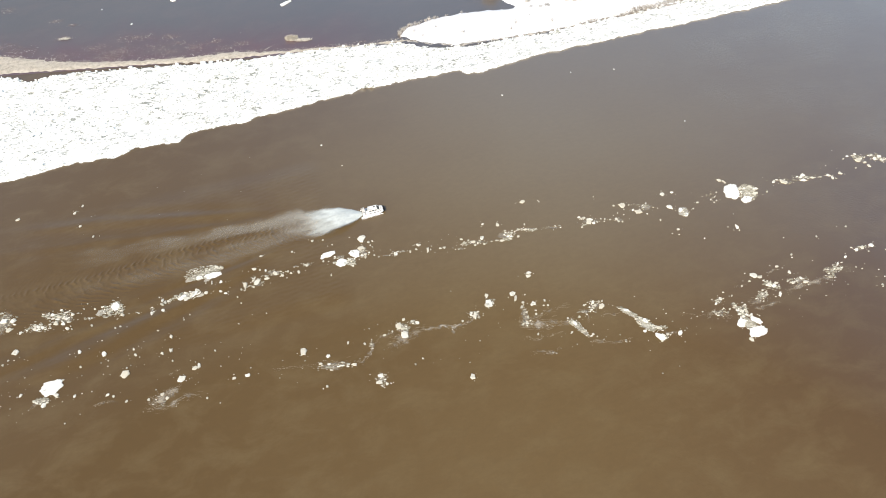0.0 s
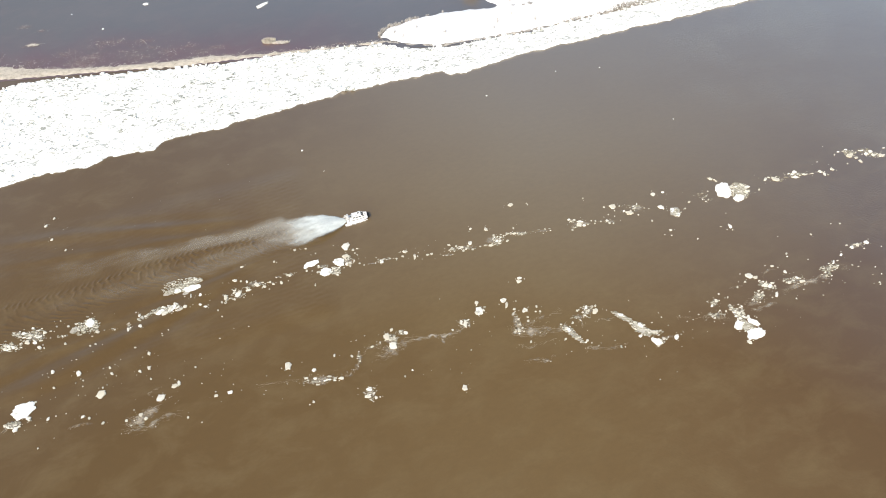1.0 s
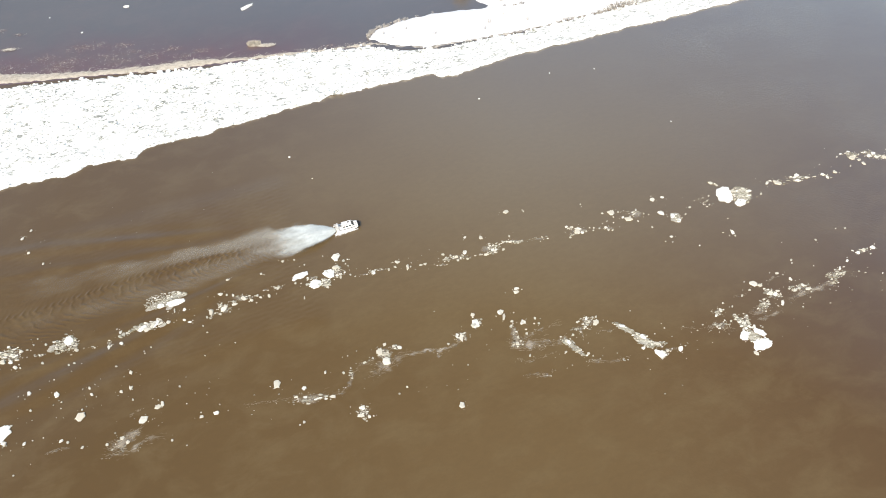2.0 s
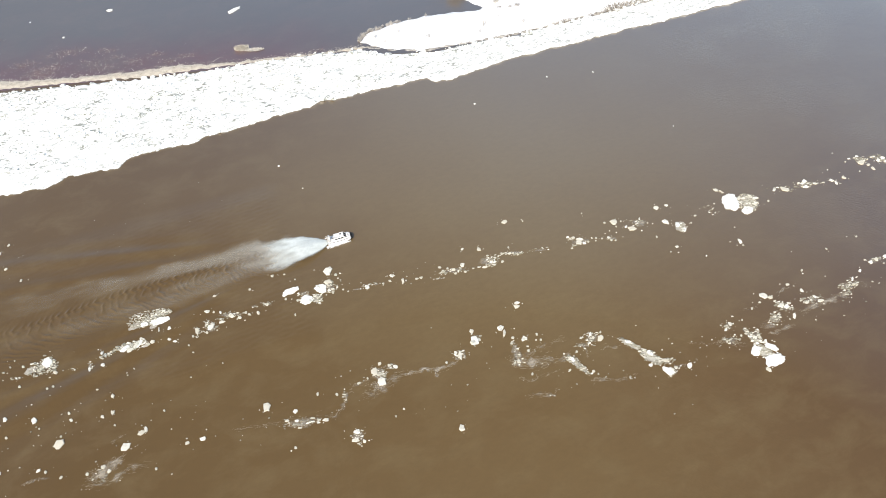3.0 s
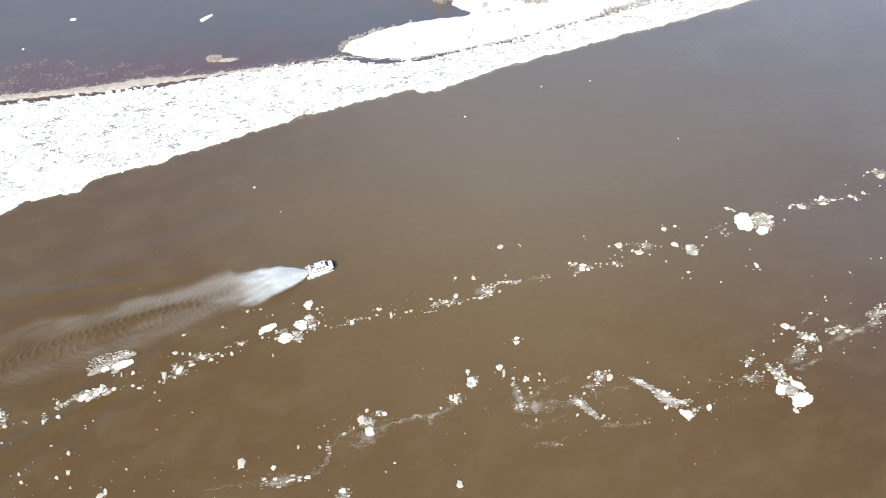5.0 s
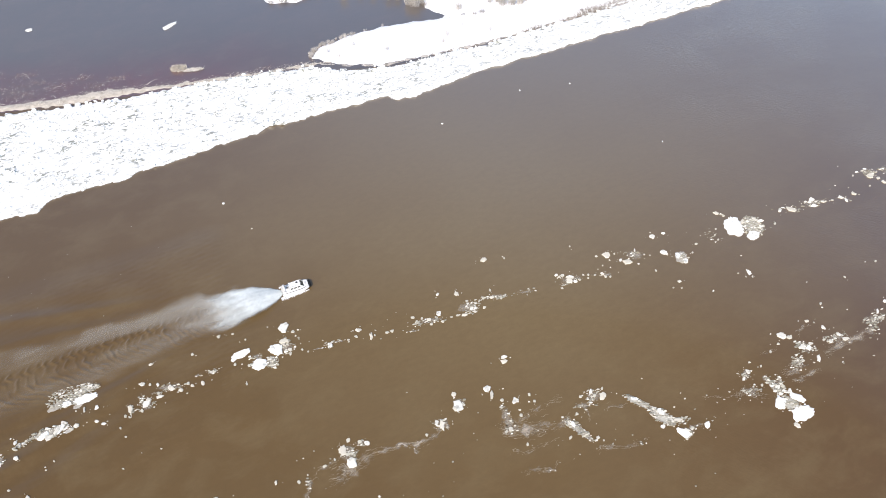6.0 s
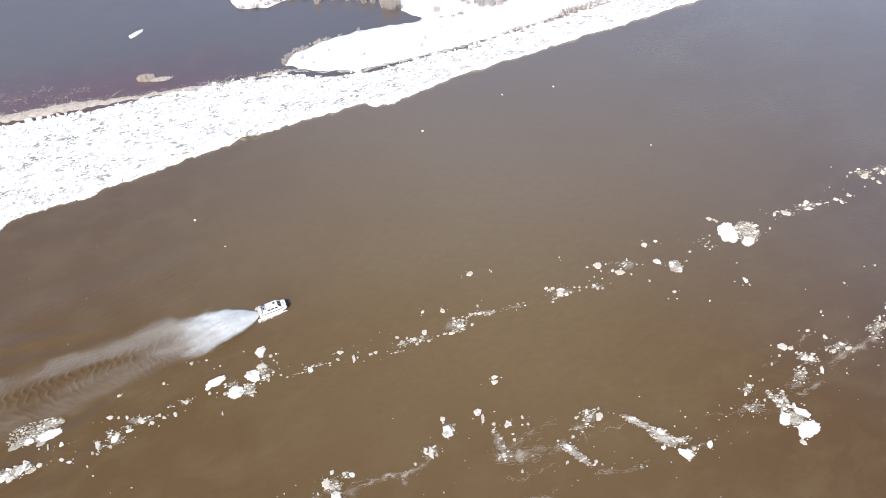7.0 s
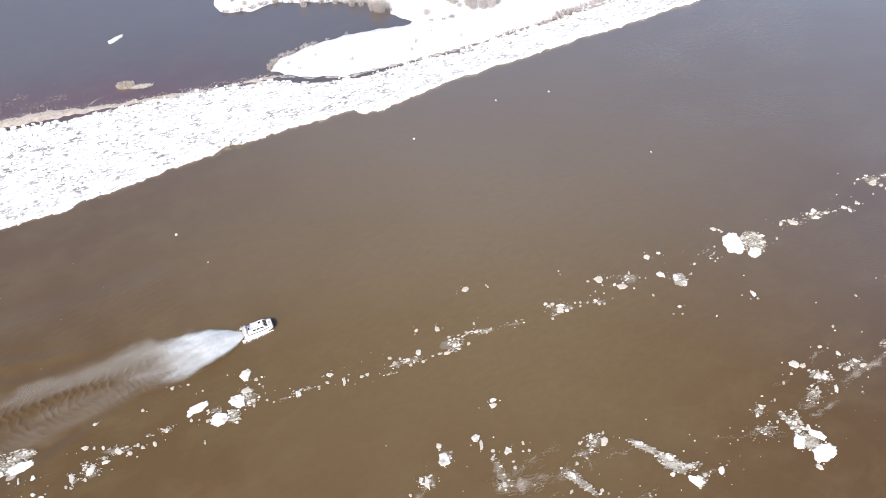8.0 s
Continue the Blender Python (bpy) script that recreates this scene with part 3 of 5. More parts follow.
def wake_height(u, v):
    fade = wake_reach(u, v)
    line = v + 2.0 - 2.8 * smooth_step(u, 48, 88) - 0.25 * np.sin(u * 0.11)
    drift = 0.45 * wave(u, v, 7, 34) + 0.22 * wave(u, v, 2.6, 35)
    spine = np.exp(-(line / 1.2) ** 2) * (2.6 * (0.5 + 0.5 * np.sin((u + 0.7 * drift) * 2 * np.pi / 1.8 + np.abs(line) * 1.8 + 0.7 * np.sin(u * 0.7))) ** 1.8 + 0.7 * wave(u, v, 1.1, 31)) * (0.75 + 0.25 * np.sin(u * 1.9 + 1))
    spread = 5.0 + 0.09 * u
    arcs = smooth_step(line, 0.4, 1.6) * (1 - smooth_step(line, spread * 0.6, spread * 1.2)) * 2.4 * (0.5 + 0.5 * np.sin((u + 0.10 * line * line - 0.40 * line + drift) * 2 * np.pi / (1.1 + 0.008 * u))) ** 3.2
    far = smooth_step(-line, 0.8, 2.2) * (1 - smooth_step(-line, 4, 8)) * (1 + np.sin((u - 0.55 * line + 1.2 * drift) * 2 * np.pi / 1.5)) * smooth_step(u, 35, 55)
    chop = 0.5 + 0.5 * wave(u, v, 6, 14)
    swell = np.zeros_like(u)
    # diverging waves, each a short packet of crests along its own ray
    for off, slope, width, high in ((-4.4, -0.235, 4.2, 0.13), (-2.4, -0.15, 2.6, 0.05), (1.0, 0.25, 3.0, 0.09), (-3.0, 0.40, 6.0, 0.24)):
        q = (v - off - slope * u + 0.5 * wave(u, v, 14, 33)) / (width * (0.55 + u / 90))
        swell = swell + high * np.exp(-q * q) * np.cos(4.2 * q) * smooth_step(u, 20, 52)
    ripple = 0.09 * (1 - 0.35 * smooth_step(u, 35, 100)) * spine + (0.055 + 0.085 * np.clip(chop, 0, 1.4)) * (1 - 0.65 * smooth_step(u, 35, 110)) * (0.55 + 0.45 * np.clip(wave(u, v, 3.2, 36), -1, 1)) * arcs + 0.009 * far
    return 0.012 + fade * (0.18 + swell + ripple + 0.009 * (1 + wave(u, v, 1.6, 15)))


# ---- drifting ice ----
def cover_sheet(name, verts, faces, cover, material):
    ob = link_mesh(name, verts, faces, material, smooth=True)
    a = ob.data.attributes.new("cover", "FLOAT", "POINT")
    a.data.foreach_set("value", cover)
    return ob


r = random.Random(21)
crumbs = Heap()

def drift(rows):
    """Floes as rows of x, y, length, width and heading."""
    for x, y, length, width, turn in rows:
        k = 0.5 if 175 < y < 240 else 0.62 if y > 175 else 0.86 if length < 1.3 else 0.97
        length, width = length * k, width * k
        thick = 0.22 + 0.10 * min(length, 4.5)
        if length < 0.52:
            crumbs.add(*slab(r, length, width, thick, 5, 0.3, 0.02, 0.2), (x, y, wake_lift(x, y)))
            continue
        corners = r.choice((5, 6, 7)) if length < 1.2 else r.choice((5, 6, 7)) if length < 3 else r.choice((6, 7, 8))
        shape = Heap()
        shape.add(*slab(r, length, width, thick, corners, 0.2, 0.0, 0.08, 3 if length > 1.2 else 1))
        for _ in range(int(min(7, length * 1.3)) if length > 1.2 else 0):
            a, q, size = r.uniform(0, 6.28), r.choice((r.uniform(0.5, 0.8), r.uniform(0.82, 1.0))), r.uniform(0.10, 0.26) * (0.7 + 0.2 * min(length, 4))
            shape.add(*slab(r, size * 1.5, size, 0.12 + size * 0.4, 6, 0.3, 0.0, 0.4), (math.cos(a) * q * length * 0.48, math.sin(a) * q * width * 0.48, thick * 0.42 if q < 0.85 else 0.05))
        ob = shape.make("ice_floe", PLATE if y > 175 else FLOE if length > 0.9 else BROKEN)
        ob.matrix_basis = pose(x, y, 0.02 + wake_lift(x, y), 0, 0, turn)
        say = "large white snow-topped ice floe drifting on brown water" if length > 3 else "white ice floe drifting on brown water" if length > 1.2 else "small lump of pale ice drifting on brown water"
        tagged(ob, say, "ice floe", "drifting ice floes")
        for _ in range(int(2.2 * min(length, 2.5)) if y < 172 and r.random() < 0.75 else 0):
            a, q, size = r.uniform(0, 6.28), length * 0.5 + abs(r.gauss(0.15, 0.7)), 0.09 + 0.22 * r.random() ** 2.5
            bx, by = x + math.cos(a) * q * 1.5, y + math.sin(a) * q * 0.8
            crumbs.add(*slab(r, size * 1.4, size, 0.2, 5, 0.3, 0.03, 0.2), (bx, by, wake_lift(bx, by)))


# floes reach by reach, nearest first
drift([(-113.6, 99.7, 1.16, 0.95, 90), (-106.6, 96.6, 1.50, 1.09, 90), (-104.5, 99.5, 1.57, 0.95, 0), (-99.7, 99.0, 1.13, 0.71, 90), (-99.4, 91.4, 0.53, 0.46, 90), (-91.5, 99.1, 1.12, 0.94, 90), (-89.8, 98.6, 0.93, 0.78, 90), (-86.1, 97.1, 0.91, 0.77, 90), (-80.7, 97.3, 0.91, 0.77, 90), (-77.6, 98.7, 1.28, 1.23, 90), (-76.2, 97.6, 1.08, 1.07, 90), (-66.2, 97.2, 0.80, 0.69, 90), (-37.2, 99.4, 0.92, 0.79, 90), (-24.6, 100.0, 1.43, 1.07, 0), (-24.3, 101.9, 1.44, 1.24, 0), (-22.7, 99.6, 1.07, 0.91, 90), (-1.9, 100.8, 1.68, 1.29, 90)])
drift([(43.2, 99.9, 0.45, 0.39, 31), (47.6, 101.7, 0.33, 0.25, 60), (-122.0, 108.9, 0.84, 0.74, 90), (-121.1, 110.3, 0.63, 0.58, 90), (-120.3, 113.0, 1.93, 1.84, 90), (-104.4, 103.9, 0.79, 0.64, 90), (-103.0, 112.2, 1.44, 0.90, -51), (-101.2, 107.6, 0.93, 0.61, -42), (-96.3, 111.4, 1.79, 1.16, -52), (-96.2, 108.7, 0.50, 0.33, -51), (-95.3, 109.8, 0.51, 0.33, -51), (-94.5, 109.3, 0.67, 0.46, -39), (-89.0, 106.9, 0.69, 0.58, 76), (-88.9, 112.6, 1.12, 0.69, -59), (-88.8, 104.9, 2.52, 2.15, 90), (-88.2, 107.6, 0.49, 0.33, -52), (-87.9, 110.8, 1.13, 0.75, -53), (-86.6, 110.1, 0.52, 0.36, -45), (-81.0, 111.0, 1.15, 0.82, -47)])
drift([(-79.0, 111.9, 1.34, 0.87, -60), (-77.7, 108.6, 0.73, 0.50, -55), (-73.9, 103.0, 2.06, 1.96, 90), (-71.3, 106.2, 1.43, 1.41, 64), (-70.5, 106.9, 1.69, 0.71, -73), (-67.4, 111.3, 0.85, 0.60, -58), (-60.6, 102.7, 1.11, 1.09, 90), (-57.5, 103.4, 1.55, 1.11, 0), (-44.3, 109.9, 2.33, 1.78, 90), (-43.6, 107.2, 0.49, 0.47, 90), (-39.6, 106.1, 1.08, 0.81, 0), (-37.9, 108.2, 1.35, 1.23, 0), (-33.3, 112.2, 1.13, 0.55, -83), (-31.1, 105.5, 1.60, 0.80, 0), (-28.9, 111.7, 0.96, 0.68, -51), (-27.3, 112.9, 0.46, 0.37, -74), (-15.9, 104.9, 0.55, 0.53, 90), (-14.1, 106.6, 0.56, 0.53, 90), (-2.5, 104.9, 0.39, 0.33, 90)])
drift([(0.2, 111.4, 0.54, 0.50, 0), (14.9, 112.8, 1.02, 0.55, 82), (18.9, 106.7, 0.33, 0.31, 57), (23.4, 113.0, 0.84, 0.78, 28), (28.5, 112.1, 1.09, 0.79, 1), (29.4, 111.4, 0.55, 0.45, 6), (30.9, 110.4, 0.54, 0.44, 7), (35.1, 111.6, 0.40, 0.31, 68), (41.4, 112.5, 1.13, 0.98, 27), (44.8, 113.4, 1.63, 1.02, 1), (45.1, 109.4, 0.91, 0.69, 64), (45.5, 110.8, 1.45, 1.24, 39), (46.8, 111.3, 0.97, 0.83, 40), (49.9, 111.5, 1.62, 1.04, 68), (66.6, 108.7, 1.43, 0.98, -71)])
drift([(-127.8, 123.6, 2.33, 2.09, 90), (-125.2, 123.5, 1.62, 1.57, 90), (-125.2, 120.4, 1.72, 1.59, 0), (-121.5, 119.2, 1.20, 1.12, 0), (-118.0, 120.2, 1.42, 0.90, -34), (-117.3, 121.0, 1.56, 0.99, -36), (-116.0, 120.7, 1.36, 0.86, -40), (-114.9, 125.0, 1.44, 0.93, -35), (-112.9, 122.1, 1.87, 1.16, -48), (-112.9, 124.3, 1.43, 0.93, -35), (-110.7, 121.7, 1.49, 0.96, -41), (-109.4, 124.9, 1.37, 0.89, -41), (-109.1, 120.1, 1.33, 0.87, -40), (-107.8, 119.9, 0.87, 0.56, -43), (-104.2, 123.3, 0.60, 0.40, -40), (-103.5, 123.4, 0.67, 0.43, -28), (-102.7, 120.9, 1.00, 0.66, -45), (-98.0, 115.5, 0.46, 0.29, -52)])
drift([(-96.0, 119.8, 0.72, 0.49, -42), (-95.4, 124.2, 1.38, 0.95, -36), (-94.7, 120.2, 0.85, 0.58, -45), (-94.5, 117.6, 0.53, 0.34, -53), (-93.7, 124.5, 0.55, 0.35, -55), (-87.3, 124.1, 1.32, 0.73, -65), (-84.3, 125.0, 1.31, 0.90, -27), (-84.1, 118.4, 0.75, 0.53, -30), (-80.0, 116.2, 1.48, 0.81, -67), (-77.9, 121.6, 0.53, 0.36, -58), (-76.8, 123.4, 0.61, 0.44, -52), (-62.8, 119.6, 0.51, 0.36, -62), (-56.0, 122.8, 0.46, 0.36, -54), (-29.4, 116.2, 0.35, 0.28, -74), (-28.2, 116.5, 0.35, 0.28, -74), (-26.1, 117.7, 0.42, 0.33, -76), (-24.1, 114.2, 1.01, 0.69, 14), (-23.0, 114.8, 0.46, 0.37, -77), (-22.1, 115.3, 0.81, 0.47, -85)])
drift([(-20.5, 116.9, 2.35, 1.59, -83), (-19.7, 116.0, 0.87, 0.79, -34), (-19.4, 119.0, 1.08, 0.93, -72), (-19.0, 114.1, 2.53, 2.03, -79), (-17.2, 118.4, 0.99, 0.91, -45), (-15.8, 117.9, 1.28, 1.04, -57), (-4.1, 117.8, 0.87, 0.82, 90), (-1.8, 120.2, 1.24, 0.97, 90), (-0.8, 119.6, 2.81, 0.97, 90), (2.3, 122.8, 1.44, 1.25, 90), (3.0, 123.2, 2.70, 1.95, 90), (6.6, 121.1, 0.36, 0.33, 85), (8.1, 125.1, 0.37, 0.29, 84), (10.0, 124.8, 2.23, 0.86, 84), (11.4, 121.6, 0.88, 0.58, -36), (11.8, 123.2, 0.86, 0.85, 42), (12.3, 116.5, 1.17, 0.93, 81), (14.4, 122.7, 1.85, 1.43, 18), (14.9, 119.2, 0.83, 0.75, 75)])
drift([(14.9, 120.4, 0.60, 0.47, 80), (17.1, 122.0, 0.49, 0.38, 79), (17.5, 123.6, 0.98, 0.65, -65), (18.2, 122.0, 0.76, 0.72, 19), (25.8, 117.8, 0.84, 0.73, 66), (27.5, 121.5, 0.77, 0.71, 28), (29.8, 122.3, 1.23, 0.84, 76), (30.3, 121.3, 0.86, 0.74, 65), (31.9, 120.9, 2.07, 1.39, 75), (32.2, 122.7, 0.87, 0.65, 73), (40.8, 123.7, 0.38, 0.28, 69), (45.0, 116.3, 0.36, 0.27, 66)])
drift([(47.7, 117.8, 0.37, 0.31, 54), (48.8, 115.2, 0.48, 0.35, 64), (52.2, 117.9, 0.44, 0.35, 55), (56.9, 117.9, 0.37, 0.26, 63), (56.9, 117.9, 0.49, 0.35, 63), (58.3, 116.1, 0.43, 0.30, 62), (60.9, 120.4, 1.10, 0.64, 51), (62.4, 121.9, 1.27, 0.96, 87), (63.6, 124.0, 0.54, 0.43, 46), (63.8, 118.4, 0.78, 0.67, 86), (65.5, 122.8, 0.77, 0.45, 67), (66.6, 117.5, 1.28, 1.00, 47), (67.7, 117.5, 0.92, 0.73, 39), (68.6, 116.2, 1.36, 0.94, 59), (68.9, 125.9, 0.81, 0.61, 53), (74.3, 122.7, 1.01, 0.79, 29), (77.1, 125.5, 1.37, 1.02, 49), (77.7, 122.7, 1.92, 0.71, 68)])
drift([(84.9, 123.8, 0.41, 0.29, 49), (88.9, 121.6, 0.47, 0.33, 49), (90.6, 125.9, 0.55, 0.34, 56), (95.7, 125.1, 0.50, 0.36, 41), (104.1, 124.0, 0.62, 0.44, 28), (104.2, 124.6, 0.88, 0.62, 38), (-106.8, 126.7, 0.76, 0.50, -43), (-106.4, 128.5, 0.62, 0.41, -41), (-103.7, 126.5, 0.95, 0.63, -36), (-85.7, 128.7, 1.17, 0.87, -72), (-84.7, 128.1, 1.11, 0.73, -58), (-81.0, 129.7, 2.06, 1.38, 74), (-78.8, 128.7, 1.86, 1.37, 18), (-77.5, 130.2, 2.65, 1.46, 74), (-76.7, 131.7, 1.66, 1.19, -29)])
drift([(-74.8, 130.0, 0.98, 0.71, -28), (-73.9, 130.6, 1.31, 0.95, -28), (-73.2, 134.4, 1.77, 0.35, -77), (-70.6, 134.5, 1.21, 1.08, 72), (-70.1, 131.2, 1.11, 0.83, -32), (-68.6, 130.4, 1.21, 0.68, 0), (-64.9, 128.8, 0.68, 0.47, -63), (-64.3, 131.4, 0.99, 0.74, -55), (-63.6, 133.0, 2.31, 1.27, -73), (-63.5, 126.6, 0.57, 0.44, -44), (-61.1, 132.2, 0.97, 0.73, -28), (-60.5, 133.7, 2.14, 1.62, 72), (-60.1, 134.6, 1.31, 0.99, -28), (-58.8, 132.7, 0.55, 0.38, -66), (-58.3, 136.0, 1.01, 0.76, -58), (-57.9, 135.1, 1.68, 0.82, 6), (-55.9, 136.9, 1.56, 1.24, -36), (-53.7, 136.1, 1.27, 0.90, -18)])
drift([(-52.4, 137.5, 0.99, 0.69, -69), (-51.4, 136.8, 1.06, 0.78, -20), (-49.3, 137.1, 1.26, 0.89, -70), (-40.0, 135.4, 0.82, 0.55, -76), (-7.0, 128.1, 0.37, 0.29, 90), (2.4, 126.1, 1.20, 1.13, 90), (9.3, 126.3, 1.88, 1.73, 82), (14.0, 132.4, 1.77, 1.18, -3), (14.1, 133.5, 1.38, 1.06, -3), (71.3, 127.5, 0.87, 0.62, 9), (72.9, 129.5, 2.25, 1.77, -25), (74.4, 128.7, 1.37, 0.99, 12), (75.8, 126.0, 1.81, 1.41, 25), (77.9, 126.5, 1.15, 0.74, 6), (79.8, 132.2, 1.08, 0.77, 11), (81.0, 127.0, 0.83, 0.60, 51), (81.1, 131.6, 0.58, 0.43, 47), (81.5, 126.5, 0.68, 0.44, 58), (82.2, 126.4, 1.22, 0.93, 26)])
drift([(82.3, 130.0, 1.20, 0.98, -87), (84.6, 127.8, 1.07, 0.80, -51), (84.9, 136.3, 0.88, 0.63, 53), (85.5, 126.5, 1.44, 0.98, 10), (92.4, 128.2, 0.58, 0.42, 45), (95.2, 130.7, 0.95, 0.70, 29), (95.7, 132.3, 1.40, 0.54, 65), (98.6, 134.7, 1.18, 0.78, 52), (99.9, 130.9, 0.58, 0.38, 51), (101.2, 130.3, 0.51, 0.34, 50), (102.4, 137.0, 1.45, 1.06, 35), (102.5, 131.9, 0.44, 0.30, 49), (103.7, 127.3, 0.56, 0.34, 54), (104.1, 137.9, 1.35, 1.15, 62), (105.3, 136.4, 0.66, 0.48, 31), (105.3, 129.7, 0.43, 0.25, 54), (105.8, 127.3, 0.50, 0.33, 48), (109.9, 136.7, 0.53, 0.34, 50)])
drift([(-62.2, 138.9, 1.71, 0.87, -24), (-61.1, 143.7, 1.20, 0.81, -17), (-60.5, 138.5, 0.88, 0.67, -56), (-58.8, 138.2, 1.13, 0.70, -72), (-52.3, 145.0, 0.92, 0.73, -54), (-47.3, 139.6, 0.98, 0.78, -29), (-46.9, 149.0, 1.04, 0.90, 33), (-43.9, 149.2, 0.68, 0.55, -32), (-42.8, 140.8, 0.87, 0.69, -63), (-41.0, 147.2, 0.61, 0.50, -58), (-39.8, 140.0, 0.86, 0.69, -64), (-34.2, 138.7, 0.84, 0.66, -20), (-32.7, 149.2, 3.20, 2.36, 64), (-32.5, 145.5, 2.13, 1.41, -11)])
drift([(-31.2, 142.9, 1.06, 0.82, -18), (-31.0, 141.7, 0.86, 0.70, -68), (-30.6, 147.8, 0.99, 0.84, -30), (-30.1, 143.5, 0.59, 0.50, -61), (-30.0, 146.5, 0.58, 0.41, -78), (-29.5, 148.1, 0.60, 0.51, -63), (-29.3, 145.9, 0.59, 0.46, -73), (-28.5, 142.5, 0.85, 0.68, -20), (-27.2, 141.8, 0.58, 0.50, -61), (-22.5, 142.7, 1.55, 1.03, -83), (-18.4, 143.5, 0.73, 0.42, -7), (-16.7, 144.1, 0.94, 0.70, -11), (-16.2, 145.8, 1.47, 1.00, -9), (-13.4, 143.7, 1.98, 0.72, -89), (-12.6, 143.8, 0.71, 0.52, -85), (-9.9, 144.1, 1.04, 0.84, -12), (-8.8, 144.3, 1.04, 0.85, -12), (-3.9, 147.3, 1.02, 0.93, -76), (-3.1, 146.1, 0.72, 0.62, -84)])
drift([(-1.9, 146.7, 0.72, 0.62, -85), (-0.4, 146.1, 1.15, 1.00, -12), (-0.0, 144.8, 0.93, 0.85, -15), (2.0, 147.5, 1.74, 1.15, 88), (2.6, 145.1, 0.83, 0.71, -9), (4.7, 146.0, 0.73, 0.57, -7), (6.1, 146.2, 0.83, 0.72, -8), (7.6, 146.1, 1.45, 0.72, -5), (10.3, 147.8, 1.31, 0.62, 85), (12.3, 147.5, 1.04, 0.87, -4), (16.5, 149.5, 0.74, 0.73, 57), (55.3, 146.0, 0.54, 0.40, 64), (57.3, 147.6, 1.07, 0.88, 15), (63.6, 143.6, 0.45, 0.34, 60), (63.7, 143.7, 0.46, 0.35, 60), (73.5, 147.6, 1.85, 0.95, -79), (73.8, 146.2, 0.78, 0.50, 64), (84.8, 142.6, 0.39, 0.24, 61), (93.7, 142.6, 0.74, 0.56, -77)])
drift([(100.4, 146.1, 0.40, 0.24, 59), (102.8, 146.0, 0.70, 0.52, 34), (106.8, 138.5, 1.51, 1.20, -24), (-119.2, 159.4, 1.15, 0.88, 90), (-113.7, 154.9, 0.97, 0.77, 90), (2.4, 153.1, 1.06, 0.85, -89), (6.7, 152.6, 1.56, 1.19, -57), (8.7, 150.0, 0.74, 0.73, -65), (12.4, 150.3, 0.89, 0.73, 84), (14.4, 152.3, 0.90, 0.53, 84), (14.4, 150.1, 1.25, 0.89, -4), (14.5, 161.8, 1.75, 1.34, 34), (17.6, 150.3, 0.74, 0.52, 82), (19.4, 161.6, 0.72, 0.54, 82), (21.2, 151.0, 0.45, 0.31, 81), (24.6, 150.4, 0.47, 0.44, 13), (30.3, 154.2, 1.16, 0.91, 0), (30.7, 150.1, 0.76, 0.71, 48), (31.5, 153.7, 0.74, 0.61, 2)])
drift([(33.0, 152.1, 1.98, 1.75, 66), (33.3, 153.2, 1.78, 0.76, -4), (34.1, 151.6, 1.05, 0.89, 6), (35.3, 151.9, 0.68, 0.52, 74), (37.3, 152.1, 0.61, 0.51, 68), (37.6, 153.1, 0.92, 0.62, 76), (39.0, 152.7, 0.69, 0.61, 60), (40.8, 152.9, 1.10, 0.86, -53), (40.9, 158.4, 0.75, 0.62, 6), (41.3, 151.8, 0.78, 0.70, 48), (41.6, 155.3, 0.63, 0.52, 67), (42.4, 151.7, 0.76, 0.61, 68), (43.2, 154.4, 0.47, 0.36, 70), (43.5, 158.5, 2.06, 1.85, 20), (43.6, 156.7, 0.63, 0.42, 74), (45.3, 158.5, 0.64, 0.42, 74), (46.2, 156.3, 1.10, 0.83, 70), (47.7, 155.5, 2.22, 1.69, 3), (49.9, 154.4, 0.55, 0.46, 61)])
drift([(50.3, 158.8, 1.12, 0.52, 76), (52.1, 157.0, 0.48, 0.36, 67), (53.1, 151.8, 0.63, 0.42, 71), (53.1, 151.6, 0.62, 0.50, 61), (53.3, 156.6, 0.40, 0.31, 65), (56.8, 156.8, 1.97, 1.26, -42), (63.3, 155.7, 0.66, 0.52, 59), (65.1, 158.2, 0.98, 0.64, 1), (70.5, 160.3, 0.68, 0.47, 64), (70.7, 158.7, 0.67, 0.47, 64), (73.9, 152.8, 0.40, 0.25, 65), (82.2, 161.1, 1.55, 1.03, 62), (86.0, 161.5, 0.90, 0.70, 47), (-140.6, 163.8, 1.66, 1.30, 90), (-123.2, 165.7, 1.35, 1.00, 90), (-121.8, 168.9, 1.22, 0.91, 90), (35.6, 162.7, 0.65, 0.48, 76)])
drift([(55.7, 162.5, 1.44, 1.25, 23), (55.8, 162.4, 1.52, 1.35, -27), (58.7, 163.0, 1.22, 0.83, 1), (71.5, 162.2, 0.69, 0.52, 59), (73.6, 167.5, 1.32, 1.11, -79), (75.0, 166.2, 0.90, 0.67, 8), (78.7, 163.5, 1.60, 1.24, 53), (83.0, 163.0, 1.65, 0.99, 1), (89.2, 165.8, 1.60, 0.84, 66), (91.9, 165.5, 2.30, 1.60, -33), (96.9, 166.0, 0.76, 0.59, 41), (97.9, 165.8, 1.66, 1.01, 3), (98.2, 167.9, 1.71, 1.30, 45), (100.8, 166.8, 1.44, 0.85, 2), (103.1, 166.9, 0.99, 0.51, 0), (105.7, 167.5, 1.37, 0.90, -46)])
